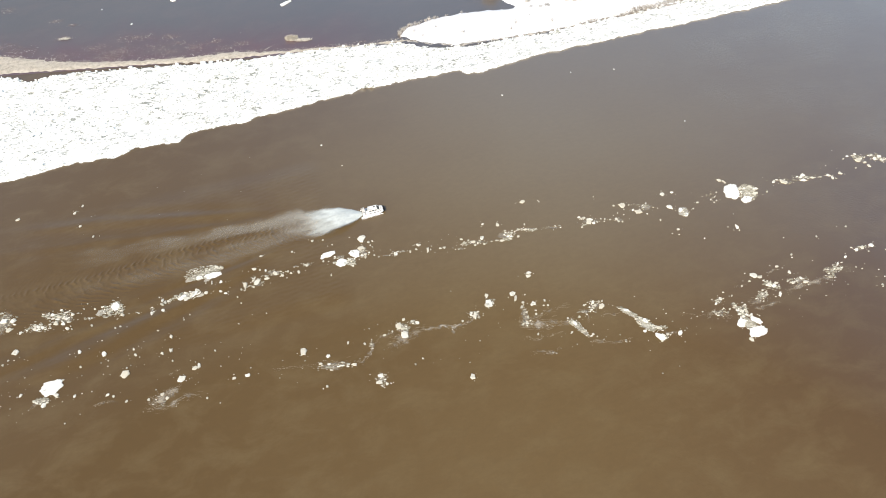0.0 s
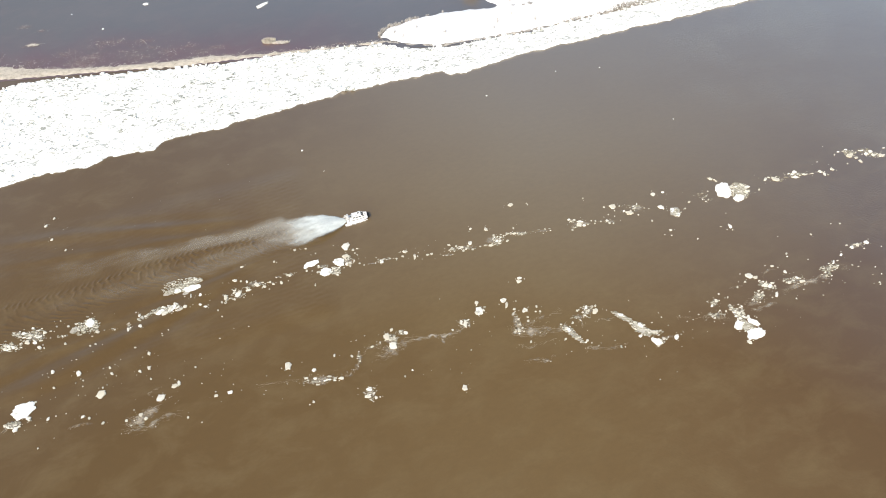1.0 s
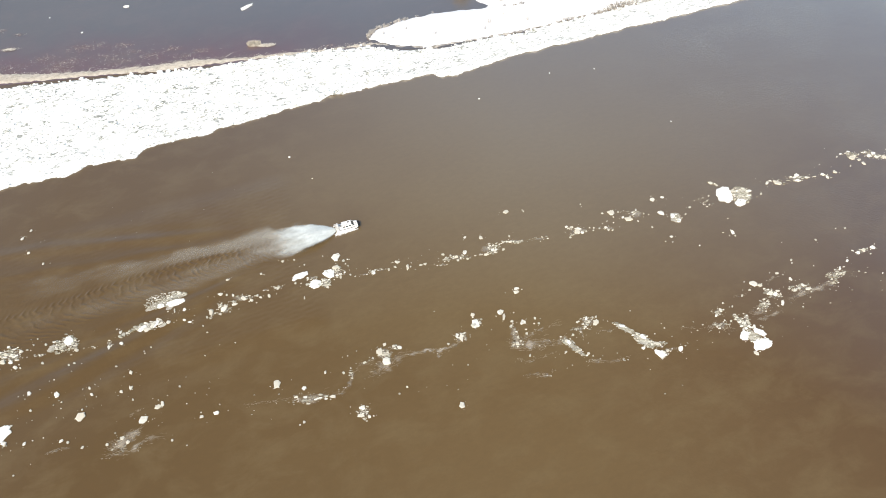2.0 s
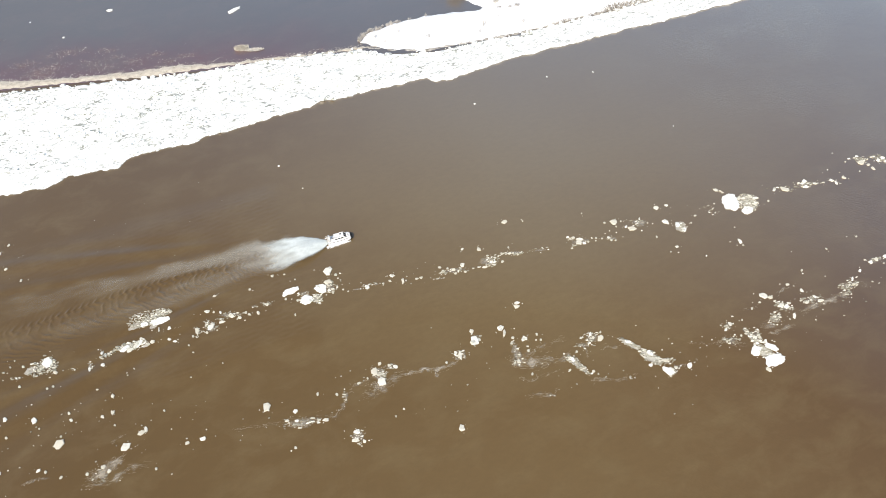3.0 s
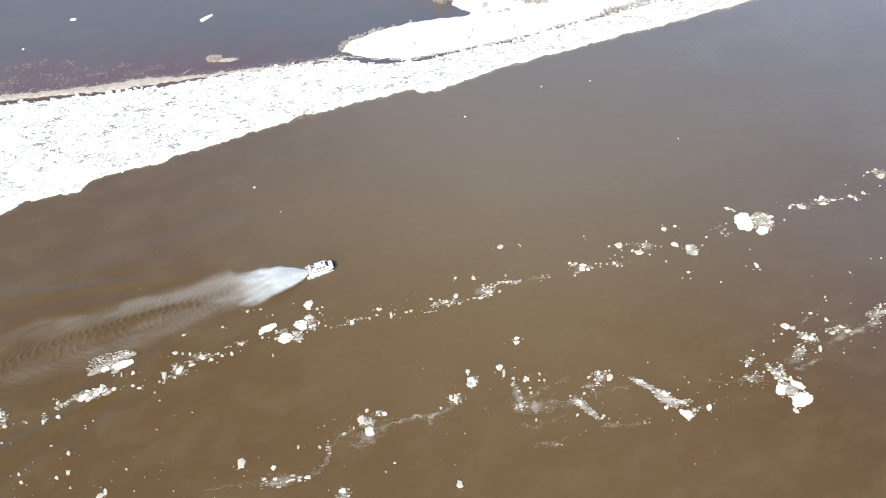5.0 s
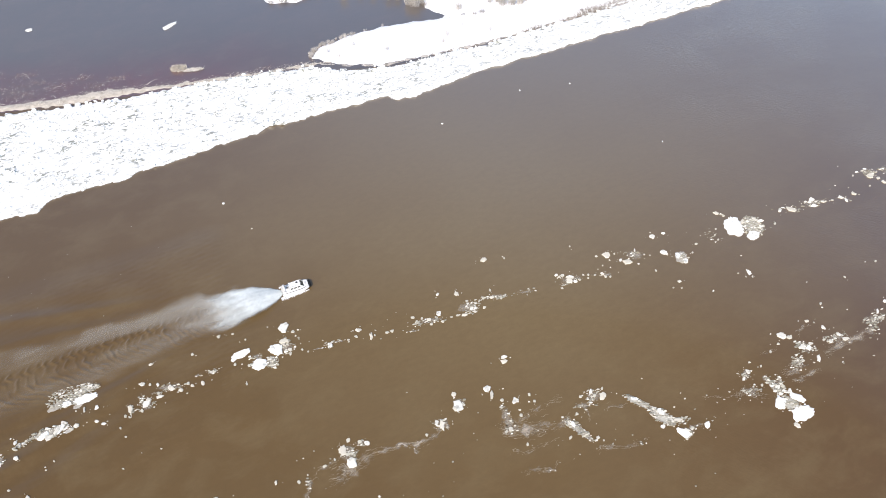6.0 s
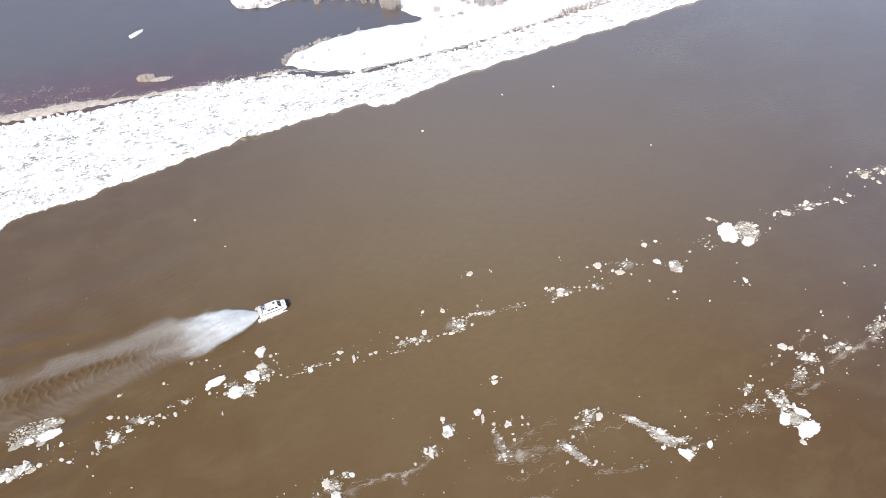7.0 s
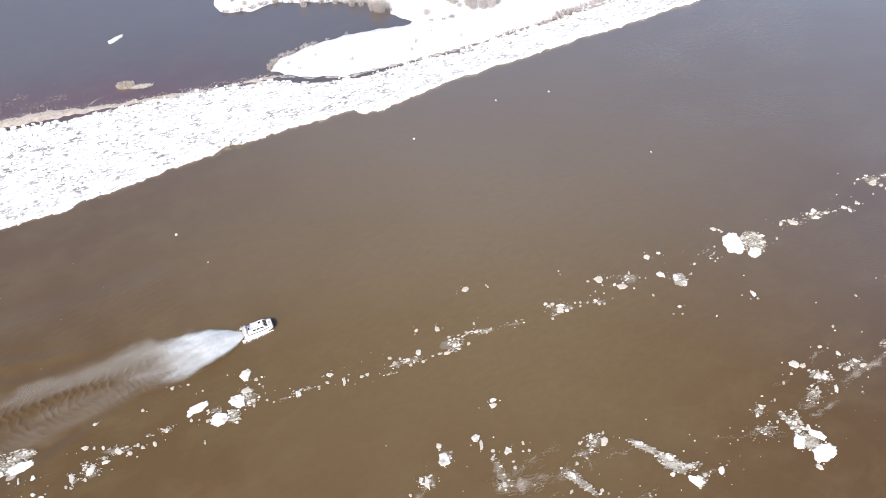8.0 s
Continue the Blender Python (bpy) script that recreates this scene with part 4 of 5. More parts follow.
drift([(106.5, 166.3, 1.32, 0.76, 81), (109.4, 168.3, 1.36, 1.18, -87), (114.7, 170.2, 0.77, 0.50, 53), (116.7, 173.7, 2.30, 1.72, 35), (118.3, 172.6, 1.26, 0.94, 33), (118.8, 171.0, 1.36, 1.10, 74), (123.8, 173.4, 1.64, 1.17, 42), (125.8, 172.9, 1.51, 1.28, -70), (-41.5, 182.7, 0.97, 0.65, 90), (109.6, 181.7, 0.50, 0.32, 58), (110.7, 178.7, 0.51, 0.36, 50), (112.6, 174.6, 0.78, 0.52, 54), (114.2, 175.8, 1.51, 1.05, 11), (116.7, 176.5, 1.82, 1.08, 3), (119.1, 175.0, 0.79, 0.51, 53), (121.3, 175.7, 1.11, 0.82, 26), (121.8, 174.1, 1.42, 0.99, 46), (123.3, 174.9, 1.65, 1.17, 42), (127.9, 176.2, 1.36, 0.72, 1)])
drift([(-49.5, 193.7, 1.53, 1.31, 0), (70.2, 197.2, 1.11, 0.66, 90), (11.6, 217.0, 1.25, 1.21, 0), (36.8, 228.9, 1.31, 0.92, 90), (52.3, 229.5, 1.33, 0.91, 90), (-140.0, 281.9, 2.23, 1.36, 90), (-76.1, 292.5, 9.00, 3.40, 48), (-157.4, 296.1, 1.45, 1.18, 90), (-127.1, 300.7, 4.25, 2.90, 0)])

film_level = [0.010]


def brash(x, y, length, width, turn, count):
    """A patch of ice bits, thick in the middle, on a film of slush."""
    heap, a0 = Heap(), radians(turn)
    at = lambda p, q: (p * math.cos(a0) - q * math.sin(a0), p * math.sin(a0) + q * math.cos(a0))
    thick = count >= 0.55 * length * width
    spots = []
    for _ in range(5 if thick else 4):
        a, q = r.uniform(0, 2 * math.pi), r.random() ** 0.5 * (0.8 if thick else 1.0)
        spots.append((math.cos(a) * q * length * 0.5, math.sin(a) * q * width * 0.5))
    if thick and length > 1.7 * width:
        spots = [((i / 7 - 0.5) * length * 0.86 + r.gauss(0, length * 0.03), r.gauss(0, width * 0.26)) for i in range(8)]
    if length > 3 * width:
        count *= 0.6
    for _ in range(int(count * (2.1 if thick else 1.2))):
        p, q = r.choice(spots)
        px, py = at(p + r.gauss(0, length * 0.13), q + r.gauss(0, width * 0.15))
        size = (0.08 + 0.55 * r.random() ** 3.0) * min(1.1, 0.55 + length * 0.1) if thick else 0.10 + 0.40 * r.random() ** 2.4
        heap.add(*slab(r, size * 1.4, size * r.uniform(0.5, 0.9), 0.08 + 0.22 * size, r.choice((4, 5, 6)), 0.3, 0.03, 0.3), (px, py, wake_lift(x + px, y + py)))
    for _ in range(int(count * 0.10) if thick else 0):
        p, q = r.choice(spots)
        px, py = at(p + r.gauss(0, length * 0.16), q + r.gauss(0, width * 0.18))
        size = r.uniform(0.3, 0.75) * min(1.1, 0.4 + length * 0.12)
        heap.add(*slab(r, size * 1.3, size * r.uniform(0.55, 0.9), 0.22, r.choice((5, 6, 7)), 0.2, 0.05, 0.15), (px, py, wake_lift(x + px, y + py)))
    ob = heap.make("brash_ice", BROKEN)
    ob.location = (x, y, 0)
    tagged(ob, "patch of small broken ice bits floating together", "brash ice", "patches of brash ice", "stuff")
    if count < 0.9 * length * width:
        return
    dense = min(0.9, 0.25 + 0.8 * count / (length * width + 1))
    n, verts, faces, cover = 24, [(0, 0, 0)], [], [0.85 * dense]
    ragged = [r.uniform(0.75, 1.25) for _ in range(n)]
    for ring in (0.5, 1.0):
        for i in range(n):
            a = 2 * math.pi * i / n
            px, py = at(math.cos(a) * ring * ragged[i] * length * 0.62, math.sin(a) * ring * ragged[i] * width * 0.62)
            verts.append((px, py, 0))
            cover.append(0.62 * dense if ring < 1 else 0.0)
    for i in range(n):
        j = (i + 1) % n
        faces += [(0, 1 + i, 1 + j), (1 + i, 1 + n + i, 1 + n + j, 1 + j)]
    film = cover_sheet("slush_film", verts, faces, cover, SLUSH)
    film_level[0] += 0.0015
    film.location = (x, y, film_level[0] + max(wake_lift(x, y), 0) * 1.1)
    tagged(film, "thin grey-brown film of slush between ice bits", "slush", "films of slush", "stuff")


def scatter(rows):
    for row in rows:
        brash(*row)


scatter([(-78.1, 97.7, 7.3, 5.0, 8, 18), (-24.0, 100.8, 3.3, 3.5, 8, 30), (-35.9, 105.5, 8.0, 2.4, 8, 50), (-27.0, 111.2, 2.5, 1.5, -79, 16), (36.3, 109.7, 1.1, 0.8, 11, 6), (45.0, 113.2, 3.5, 1.5, -19, 46), (45.9, 110.5, 3.0, 2.5, 45, 20), (-127.8, 122.6, 7.0, 10.4, 8, 80), (-117.7, 120.8, 5.7, 3.3, -10, 75), (-116.3, 124.8, 3.7, 2.4, -17, 26), (-111.7, 123.9, 7.6, 4.5, -10, 95), (-103.7, 123.4, 2.9, 1.0, 0, 6), (-91.4, 124.8, 1.7, 0.6, 0, 6)])
scatter([(-87.5, 125.1, 2.3, 1.4, -61, 12), (-19.7, 116.3, 4.1, 3.5, -76, 46), (-16.9, 118.1, 2.4, 1.7, 1, 12), (-0.8, 119.6, 3.4, 3.5, 8, 30), (3.2, 123.7, 2.8, 3.6, 8, 20), (11.9, 119.8, 3.9, 2.1, 87, 18), (12.3, 116.5, 2.8, 2.1, 8, 10), (27.4, 119.4, 3.3, 1.8, 6, 14), (30.1, 121.3, 3.7, 3.1, 25, 40), (61.0, 117.6, 4.2, 1.7, 6, 24), (61.6, 121.3, 3.2, 2.2, 62, 16), (65.1, 119.8, 2.1, 1.5, -69, 16), (66.9, 117.5, 4.8, 2.5, 71, 55)])
scatter([(73.3, 122.3, 3.9, 2.9, 43, 46), (76.3, 126.0, 4.5, 3.1, -48, 55), (-96.8, 126.4, 5.5, 2.7, -62, 34), (-63.5, 132.9, 3.0, 1.6, -71, 22), (-61.6, 135.1, 2.5, 1.6, -67, 18), (-60.2, 133.3, 3.2, 2.7, -37, 20), (-56.4, 137.2, 5.6, 1.8, 2, 30), (83.6, 127.1, 4.4, 1.8, 7, 34), (93.7, 130.0, 5.0, 2.6, 44, 54), (103.4, 137.6, 4.2, 2.2, 12, 14), (-50.6, 139.2, 1.3, 1.0, -6, 8), (-47.3, 139.6, 2.6, 1.5, -1, 14), (-38.5, 142.3, 2.6, 1.3, 1, 10)])
scatter([(-32.2, 143.9, 4.3, 3.6, -72, 26), (-24.8, 142.2, 3.6, 0.6, 3, 7), (-22.5, 142.7, 2.3, 1.8, -78, 16), (-20.5, 143.4, 2.6, 0.9, 2, 8), (-4.2, 143.5, 3.1, 0.6, 3, 8), (-0.5, 145.9, 7.3, 1.9, 3, 34), (8.5, 148.2, 5.1, 3.6, 18, 60), (15.2, 150.2, 6.3, 1.5, 3, 44), (22.4, 150.4, 4.2, 1.0, 3, 8), (33.1, 152.3, 5.8, 2.2, 4, 26), (41.6, 152.3, 3.2, 1.6, 6, 8), (49.3, 157.7, 3.1, 2.2, 16, 14), (50.2, 157.0, 3.6, 2.9, 37, 12), (69.9, 159.8, 5.0, 3.2, 67, 10)])
scatter([(92.2, 165.4, 3.7, 1.6, -21, 16), (98.2, 166.7, 5.8, 2.4, 7, 26), (106.2, 167.0, 3.1, 1.5, -32, 12), (123.2, 174.0, 5.7, 3.3, -34, 50), (117.0, 174.2, 4.3, 3.9, 73, 40)])


def raft(x, y, plates, patches, say):
    """Plates of ice frozen together with rubble and slush. Plates as rows of dx, dy, length, width, heading and
    whether they are snow-white; patches as rows of dx, dy, length, width, heading and how closely they are packed."""
    top = new("ice_raft")
    top.location = (x, y, wake_lift(x, y))
    for dx, dy, length, width, turn, white in plates:
        shape = Heap()
        shape.add(*slab(r, length * 1.08, width * 1.08, 0.42 if white else 0.16, r.choice((7, 8)), 0.09, 0.03, 0.02, 4))
        for _ in range(int(length * width * (0.5 if white else 1.2))):
            size = r.uniform(0.12, 0.34)
            shape.add(*slab(r, size * 1.5, size, 0.14, 5, 0.3, 0.0, 0.4), (r.uniform(-0.42, 0.42) * length, r.uniform(-0.42, 0.42) * width, 0.2 if white else 0.08))
        ob = shape.make("ice_plate", PLATE if white else SODDEN, top)
        ob.matrix_basis = pose(dx, dy, 0.03, 0, 0, turn)
    bits = Heap()
    for dx, dy, length, width, turn, packed in patches:
        a0, gap = radians(turn), 0.25
        for i in range(int(length / gap) + 1):
            for j in range(int(width / gap) + 1):
                p, q = (i + r.uniform(-0.9, 0.9)) * gap - length / 2, (j + r.uniform(-0.9, 0.9)) * gap - width / 2
                near = (2 * p / length) ** 2 + (2 * q / width) ** 2
                if near > r.uniform(0.7, 1.25) or r.random() > packed:
                    continue
                size = 0.08 + 0.62 * r.random() ** 3.4
                bits.add(*slab(r, size * 1.4, size * r.uniform(0.55, 0.9), 0.14 + 0.3 * size, r.choice((4, 5, 6)), 0.25, 0.05, 0.5),
                         (dx + p * math.cos(a0) - q * math.sin(a0), dy + p * math.sin(a0) + q * math.cos(a0), 0.0))
        n, verts, faces, cover = 28, [(dx, dy, 0)], [], [0.85 * packed]
        ragged = [r.uniform(0.8, 1.2) for _ in range(n)]
        for ring in (0.6, 1.0):
            for i in range(n):
                p, q = math.cos(2 * math.pi * i / n) * ring * ragged[i] * length * 0.56, math.sin(2 * math.pi * i / n) * ring * ragged[i] * width * 0.56
                verts.append((dx + p * math.cos(a0) - q * math.sin(a0), dy + p * math.sin(a0) + q * math.cos(a0), 0))
                cover.append(0.75 * packed if ring < 1 else 0.0)
        for i in range(n):
            j = (i + 1) % n
            faces += [(0, 1 + i, 1 + j), (1 + i, 1 + n + i, 1 + n + j, 1 + j)]
        film = cover_sheet("slush_film", verts, faces, cover, CRUST)
        film.parent = top
        film_level[0] += 0.0015
        film.location = (0, 0, film_level[0] + 0.02)
        tagged(film, kind="stuff")
    tagged(bits.make("ice_rubble", BROKEN, top), kind="stuff")
    return tagged(top, say, "ice raft", "rafts of ice")


raft(77.5, 162, [(-1.5, 0.2, 6.8, 4.2, 76, True), (1.8, -3.3, 3.3, 2.5, 45, True)], [(3.0, -0.4, 7.2, 5.4, 72, 0.92), (-3.6, 5.2, 2.6, 0.7, 150, 0.6)],
     "square white ice plate frozen to a field of grey rubble")
raft(68, 113, [(0.8, -1.9, 4.5, 2.9, 21, True), (1.4, 1.5, 2.9, 1.6, 147, True), (-2.4, 0.9, 2.8, 1.9, 57, True)],
     [(-0.5, 0.4, 3.6, 3.0, 12, 1.0), (-2.0, 4.6, 5.2, 1.7, 108, 0.75)], "broken white ice raft with rubble between its plates")
raft(-76, 137.5, [(2.5, -0.3, 4.6, 2.2, 15, True), (-1.3, -1.1, 2.1, 1.3, 0, True), (-3.9, -1.1, 3.0, 2.6, 3, False), (1.5, -2.1, 2.3, 1.3, 177, False)],
     [(-0.3, 1.8, 10.4, 3.4, 9, 0.92), (-1.0, 0.0, 9.0, 3.6, 10, 0.75)], "long white ice plate among sodden grey ice and slush")
raft(-79, 129.8, [(-1.2, -0.6, 2.4, 1.3, 40, True), (1.8, 0.6, 2.6, 1.2, 62, True), (3.6, -0.1, 1.5, 0.9, 20, False)], [(0.5, 0.2, 8.5, 2.8, 8, 0.78), (-5.0, -1.6, 4.0, 1.4, 32, 0.5)],
     "loose string of white and grey ice pieces with slush")
raft(-34.1, 143.4, [(0, 0, 3.2, 2.8, 138, True)], [(2.4, 1.2, 2.0, 1.4, 60, 0.5), (2.8, -0.9, 2.6, 1.2, 10, 0.4)], "six-sided white ice floe with bits of ice beside it")
raft(-36.8, 140, [(-0.7, 0, 3.0, 2.9, 45, True)], [(1.9, 0.1, 3.6, 2.7, 99, 0.75), (-2.6, 0.2, 1.0, 0.8, 0, 0.6)], "white ice floe frozen to a field of small grey rubble")
raft(-41.6, 143.3, [(0, 0, 3.7, 1.9, 21, True), (-1.5, -1.0, 1.4, 1.0, 60, True)], [(-1.2, -0.8, 1.6, 1.0, 40, 0.5)], "crooked white ice floe with a broken corner")
raft(-106.7, 100.6, [(0.2, 1.1, 5.3, 4.2, 21, True)], [(-0.8, -2.6, 4.0, 2.4, 0, 0.7), (2.6, -1.6, 1.4, 1.0, 0, 0.6)], "big snow-white ice floe with rubble at its foot")
raft(-99.2, 125.9, [(1.1, 1.2, 2.7, 2.0, 123, True), (-2.4, -0.8, 2.4, 1.8, 40, False)], [(0, 0, 6.4, 4.6, 12, 0.55)], "round pale ice floe in a patch of grey slush and rubble")
raft(40.8, 115.9, [(4.0, -5.3, 2.6, 1.5, 132, True), (-2.9, 3.4, 1.3, 0.7, 160, True), (1.3, -0.2, 1.7, 1.0, 110, True)], [(-2.6, 2.7, 5.6, 1.7, 138, 0.95), (1.2, -1.3, 6.4, 2.8, 132, 0.98)], "long dense raft of crushed pale ice")
raft(25.3, 114.2, [(-0.8, 1.4, 1.2, 0.7, 100, True)], [(0, 0, 8.0, 1.7, 131, 0.8), (-0.6, 1.6, 4.2, 1.6, 131, 0.6)], "long strip of crushed ice with ragged ends")
raft(60.2, 154.3, [(0, 0.3, 3.6, 2.7, 75, False), (-0.6, 1.0, 1.8, 1.1, 80, True), (0.6, -0.9, 1.5, 0.9, 60, True)], [(0.2, 0, 3.4, 2.6, 75, 0.8)], "grey half-melted ice floe with pale bits")
UPPER = [(-130, 121), (-80, 131), (-35, 142), (20, 151), (75, 162), (105, 170)]
LOWER = [(-125, 96), (-80, 101), (-40, 106), (15, 115), (45, 112), (68, 116), (98, 131)]
for line, count, loose in ((UPPER, 70, 1.6), (LOWER, 110, 3.8), ([(-125, 104), (-60, 112)], 60, 5), ([(-120, 165), (-60, 175)], 14, 6)):
    for _ in range(count):
        k = r.uniform(0, len(line) - 1.001)
        a, b = line[int(k)], line[int(k) + 1]
        x, y = a[0] + (b[0] - a[0]) * (k % 1) + r.gauss(0, loose), a[1] + (b[1] - a[1]) * (k % 1) + r.gauss(0, loose)
        size = 0.10 + 0.2 * r.random() ** 2
        crumbs.add(*slab(r, size * 1.3, size, 0.2, 5, 0.3, 0.02, 0.2), (x, y, wake_lift(x, y)))
tagged(crumbs.make("ice_crumbs", BROKEN), "scattered tiny crumbs of ice on the brown river", "ice crumbs", kind="stuff")


def strand(points, width, strength, material, z):
    """One ribbon of foam along a line."""
    pts = [Vector(p) for p in points]
    line = []
    for i in range(len(pts) - 1):
        p0, p1, p2, p3 = pts[max(i - 1, 0)], pts[i], pts[i + 1], pts[min(i + 2, len(pts) - 1)]
        for k in range(8):
            t = k / 8
            line.append(0.5 * (2 * p1 + (p2 - p0) * t + (2 * p0 - 5 * p1 + 4 * p2 - p3) * t * t + (3 * p1 - p0 - 3 * p2 + p3) * t ** 3))
    line.append(pts[-1])
    verts, faces, cover, ph = [], [], [], r.uniform(0, 6)
    for i, p in enumerate(line):
        d = (line[min(i + 1, len(line) - 1)] - line[max(i - 1, 0)]).normalized()
        side = Vector((-d.y, d.x))
        end = math.sin(math.pi * (i + 0.5) / len(line)) ** 0.5 * (0.8 + 0.2 * math.sin(i * 0.5 + ph))
        for k in range(5):
            s = k / 2 - 1
            q = p + side * (s * width * (0.7 + 0.3 * math.sin(i * 0.9 + ph)) + 0.22 * math.sin(i * 0.8 + ph))
            verts.append((q.x, q.y, z))
            cover.append(strength * end * (1 - s * s))
        if i:
            b = i * 5
            faces += [(b - 5 + k, b - 4 + k, b + k + 1, b + k) for k in range(4)]
    return verts, faces, cover


streak_level = [0.03]


specks = Heap()


def streak(points, width, strength, material=STREAK, z=0.0):
    """A lacy band of many short foam threads on a faint film, with specks of ice caught in it."""
    streak_level[0] += 0.002
    z += streak_level[0]
    film = cover_sheet("foam_streak", *strand(points, width * 1.5, strength * 0.9, material, z), material)

    def along(k):
        i = min(int(k), len(points) - 2)
        a, b = points[i], points[i + 1]
        return a[0] + (b[0] - a[0]) * (k - i), a[1] + (b[1] - a[1]) * (k - i)

    last = len(points) - 1
    reach = sum(math.dist(a, b) for a, b in zip(points, points[1:]))
    threads = Heap()
    for _ in range(int((5 + 11 * width) * strength * reach / 2)):
        span = min(last, r.uniform(0.3, 1.5) * last / reach)
        start = r.uniform(0, last - span)
        off, swing, ph, thin = r.gauss(0, width * 0.5), r.uniform(0.03, 0.12) * min(width, 1.2), r.uniform(0, 6), 0.009 + 0.024 * r.random() ** 2
        line = []
        for i in range(7):
            x, y = along(start + span * i / 6)
            line.append(Vector((x + swing * math.sin(i * 0.9 + ph) + r.gauss(0, 0.05), y + off + swing * math.cos(i * 1.2 + ph) + r.gauss(0, 0.05))))
        v, f = [], []
        for i, p in enumerate(line):
            d = (line[min(i + 1, 6)] - line[max(i - 1, 0)]).normalized()
            w = thin * (0.2 if i in (0, 6) else r.uniform(0.6, 1.3))
            v += [(p.x - d.y * w, p.y + d.x * w, z + 0.02), (p.x + d.y * w, p.y - d.x * w, z + 0.02)]
            if i:
                f.append((2 * i - 2, 2 * i - 1, 2 * i + 1, 2 * i))
        threads.add(v, f)
    tagged(threads.make("foam_threads", FROTH, film), kind="stuff")
    for _ in range(int(2 + reach * (0.25 + 0.3 * width))):
        x, y = along(r.uniform(0, last))
        size = 0.05 + 0.13 * r.random() ** 3
        specks.add(*slab(r, size * 1.3, size, 0.1, 5, 0.3, 0.02), (x + r.gauss(0, width * 0.7), y + r.gauss(0, width * 0.7), wake_lift(x, y)))
    return tagged(film, "thin lacy streak of pale slush and foam on water", "foam streak", "foam streaks", "stuff")


streak([(10.3, 117.2), (11.6, 117.5), (13.5, 117.9), (16.1, 118.8), (18.2, 120.3), (20.9, 121.2), (24.1, 121.5)], 1.0, 0.55)
streak([(10.2, 116.5), (12.6, 115.9), (15.0, 115.9), (17.5, 116.3), (20.7, 116.5)], 1.6, 0.90)
streak([(11.5, 119.3), (12.3, 118.0), (14.0, 117.2)], 1.4, 0.80)
streak([(14.8, 114.5), (18.6, 115.3), (22.5, 116.3), (24.6, 117.8)], 1.1, 0.60)
streak([(11.4, 111.8), (14.3, 111.1), (17.5, 112.1), (21.3, 113.1)], 0.7, 0.45)
streak([(13.1, 107.1), (14.9, 107.6), (17.2, 107.1), (18.9, 106.9), (20.4, 108.7)], 0.7, 0.70)
streak([(27.6, 108.7), (28.4, 110.0), (30.8, 109.8), (33.7, 109.4), (36.2, 110.1), (38.2, 110.6)], 0.7, 0.60)
streak([(31.4, 117.8), (32.9, 118.7), (34.6, 118.2), (36.6, 118.8)], 0.6, 0.55)
streak([(46.3, 111.6), (48.1, 111.7), (49.9, 111.8)], 0.5, 0.80)
streak([(27.3, 119.0), (28.2, 117.4), (27.6, 115.7)], 0.7, 0.50)
streak([(-30.9, 105.8), (-29.2, 106.2), (-27.8, 108.0), (-26.9, 109.9), (-26.7, 111.7), (-25.2, 112.5)], 0.9, 0.60)
streak([(-25.8, 113.5), (-23.4, 114.1), (-21.6, 115.3)], 0.8, 0.60)
streak([(-23.4, 110.9), (-21.0, 111.1), (-19.2, 111.8), (-18.0, 113.5), (-16.2, 114.7), (-13.7, 115.6)], 1.7, 0.70)
streak([(-22.2, 113.1), (-20.4, 113.3), (-19.2, 111.8)], 1.9, 0.70)
streak([(-16.1, 115.0), (-13.7, 115.6), (-11.2, 116.0), (-8.8, 116.5), (-7.0, 116.1), (-4.5, 116.6), (-2.6, 117.4), (-0.7, 118.4)], 0.7, 0.90)
streak([(-7.0, 115.7), (-6.5, 114.5), (-5.4, 115.3)], 0.7, 0.70)
streak([(-0.8, 120.6), (0.1, 119.3), (0.3, 118.1)], 0.3, 1.00)
streak([(-40.7, 106.0), (-36.5, 104.9), (-32.0, 106.0)], 1.4, 0.70)
streak([(-52.2, 104.7), (-46.5, 105.3), (-40.7, 106.0)], 0.4, 0.50)
streak([(79.3, 123.5), (81.3, 124.3), (84.6, 125.7), (87.0, 126.1), (90.3, 127.4), (93.0, 128.5), (95.1, 130.1)], 1.0, 0.90)
streak([(75.8, 128.1), (77.1, 130.0), (78.7, 131.1), (80.3, 131.1)], 0.5, 0.70)
streak([(69.8, 118.4), (71.9, 118.5), (74.4, 119.5), (77.2, 120.3)], 0.6, 0.80)
streak([(68.4, 120.1), (71.1, 120.5), (72.9, 121.6), (74.1, 123.1)], 1.5, 0.70)
streak([(57.0, 116.3), (60.1, 117.8), (61.7, 116.4), (64.4, 116.7)], 1.2, 0.60)
streak([(96.7, 129.9), (97.7, 130.1), (98.3, 129.3)], 0.8, 0.60)
streak([(91.7, 129.7), (93.7, 130.6), (95.6, 131.1)], 1.4, 0.70)
streak([(66.2, 125.7), (68.4, 125.8), (70.7, 126.2)], 0.5, 0.50)
streak([(51.0, 117.3), (54.7, 117.2), (58.1, 116.5)], 0.4, 0.40)
streak([(-81.5, 95.9), (-79.0, 96.5), (-76.7, 97.8), (-75.1, 99.5), (-73.4, 100.6)], 1.8, 0.90)
streak([(-80.4, 94.4), (-77.3, 94.9), (-74.8, 95.5), (-72.7, 97.5), (-70.8, 98.2), (-67.5, 98.2)], 1.1, 0.70)
streak([(-94.3, 96.0), (-92.3, 96.6), (-90.5, 97.2), (-87.7, 96.8)], 0.4, 0.70)
streak([(-109.9, 95.9), (-108.8, 97.0), (-107.6, 98.4)], 0.6, 1.00)
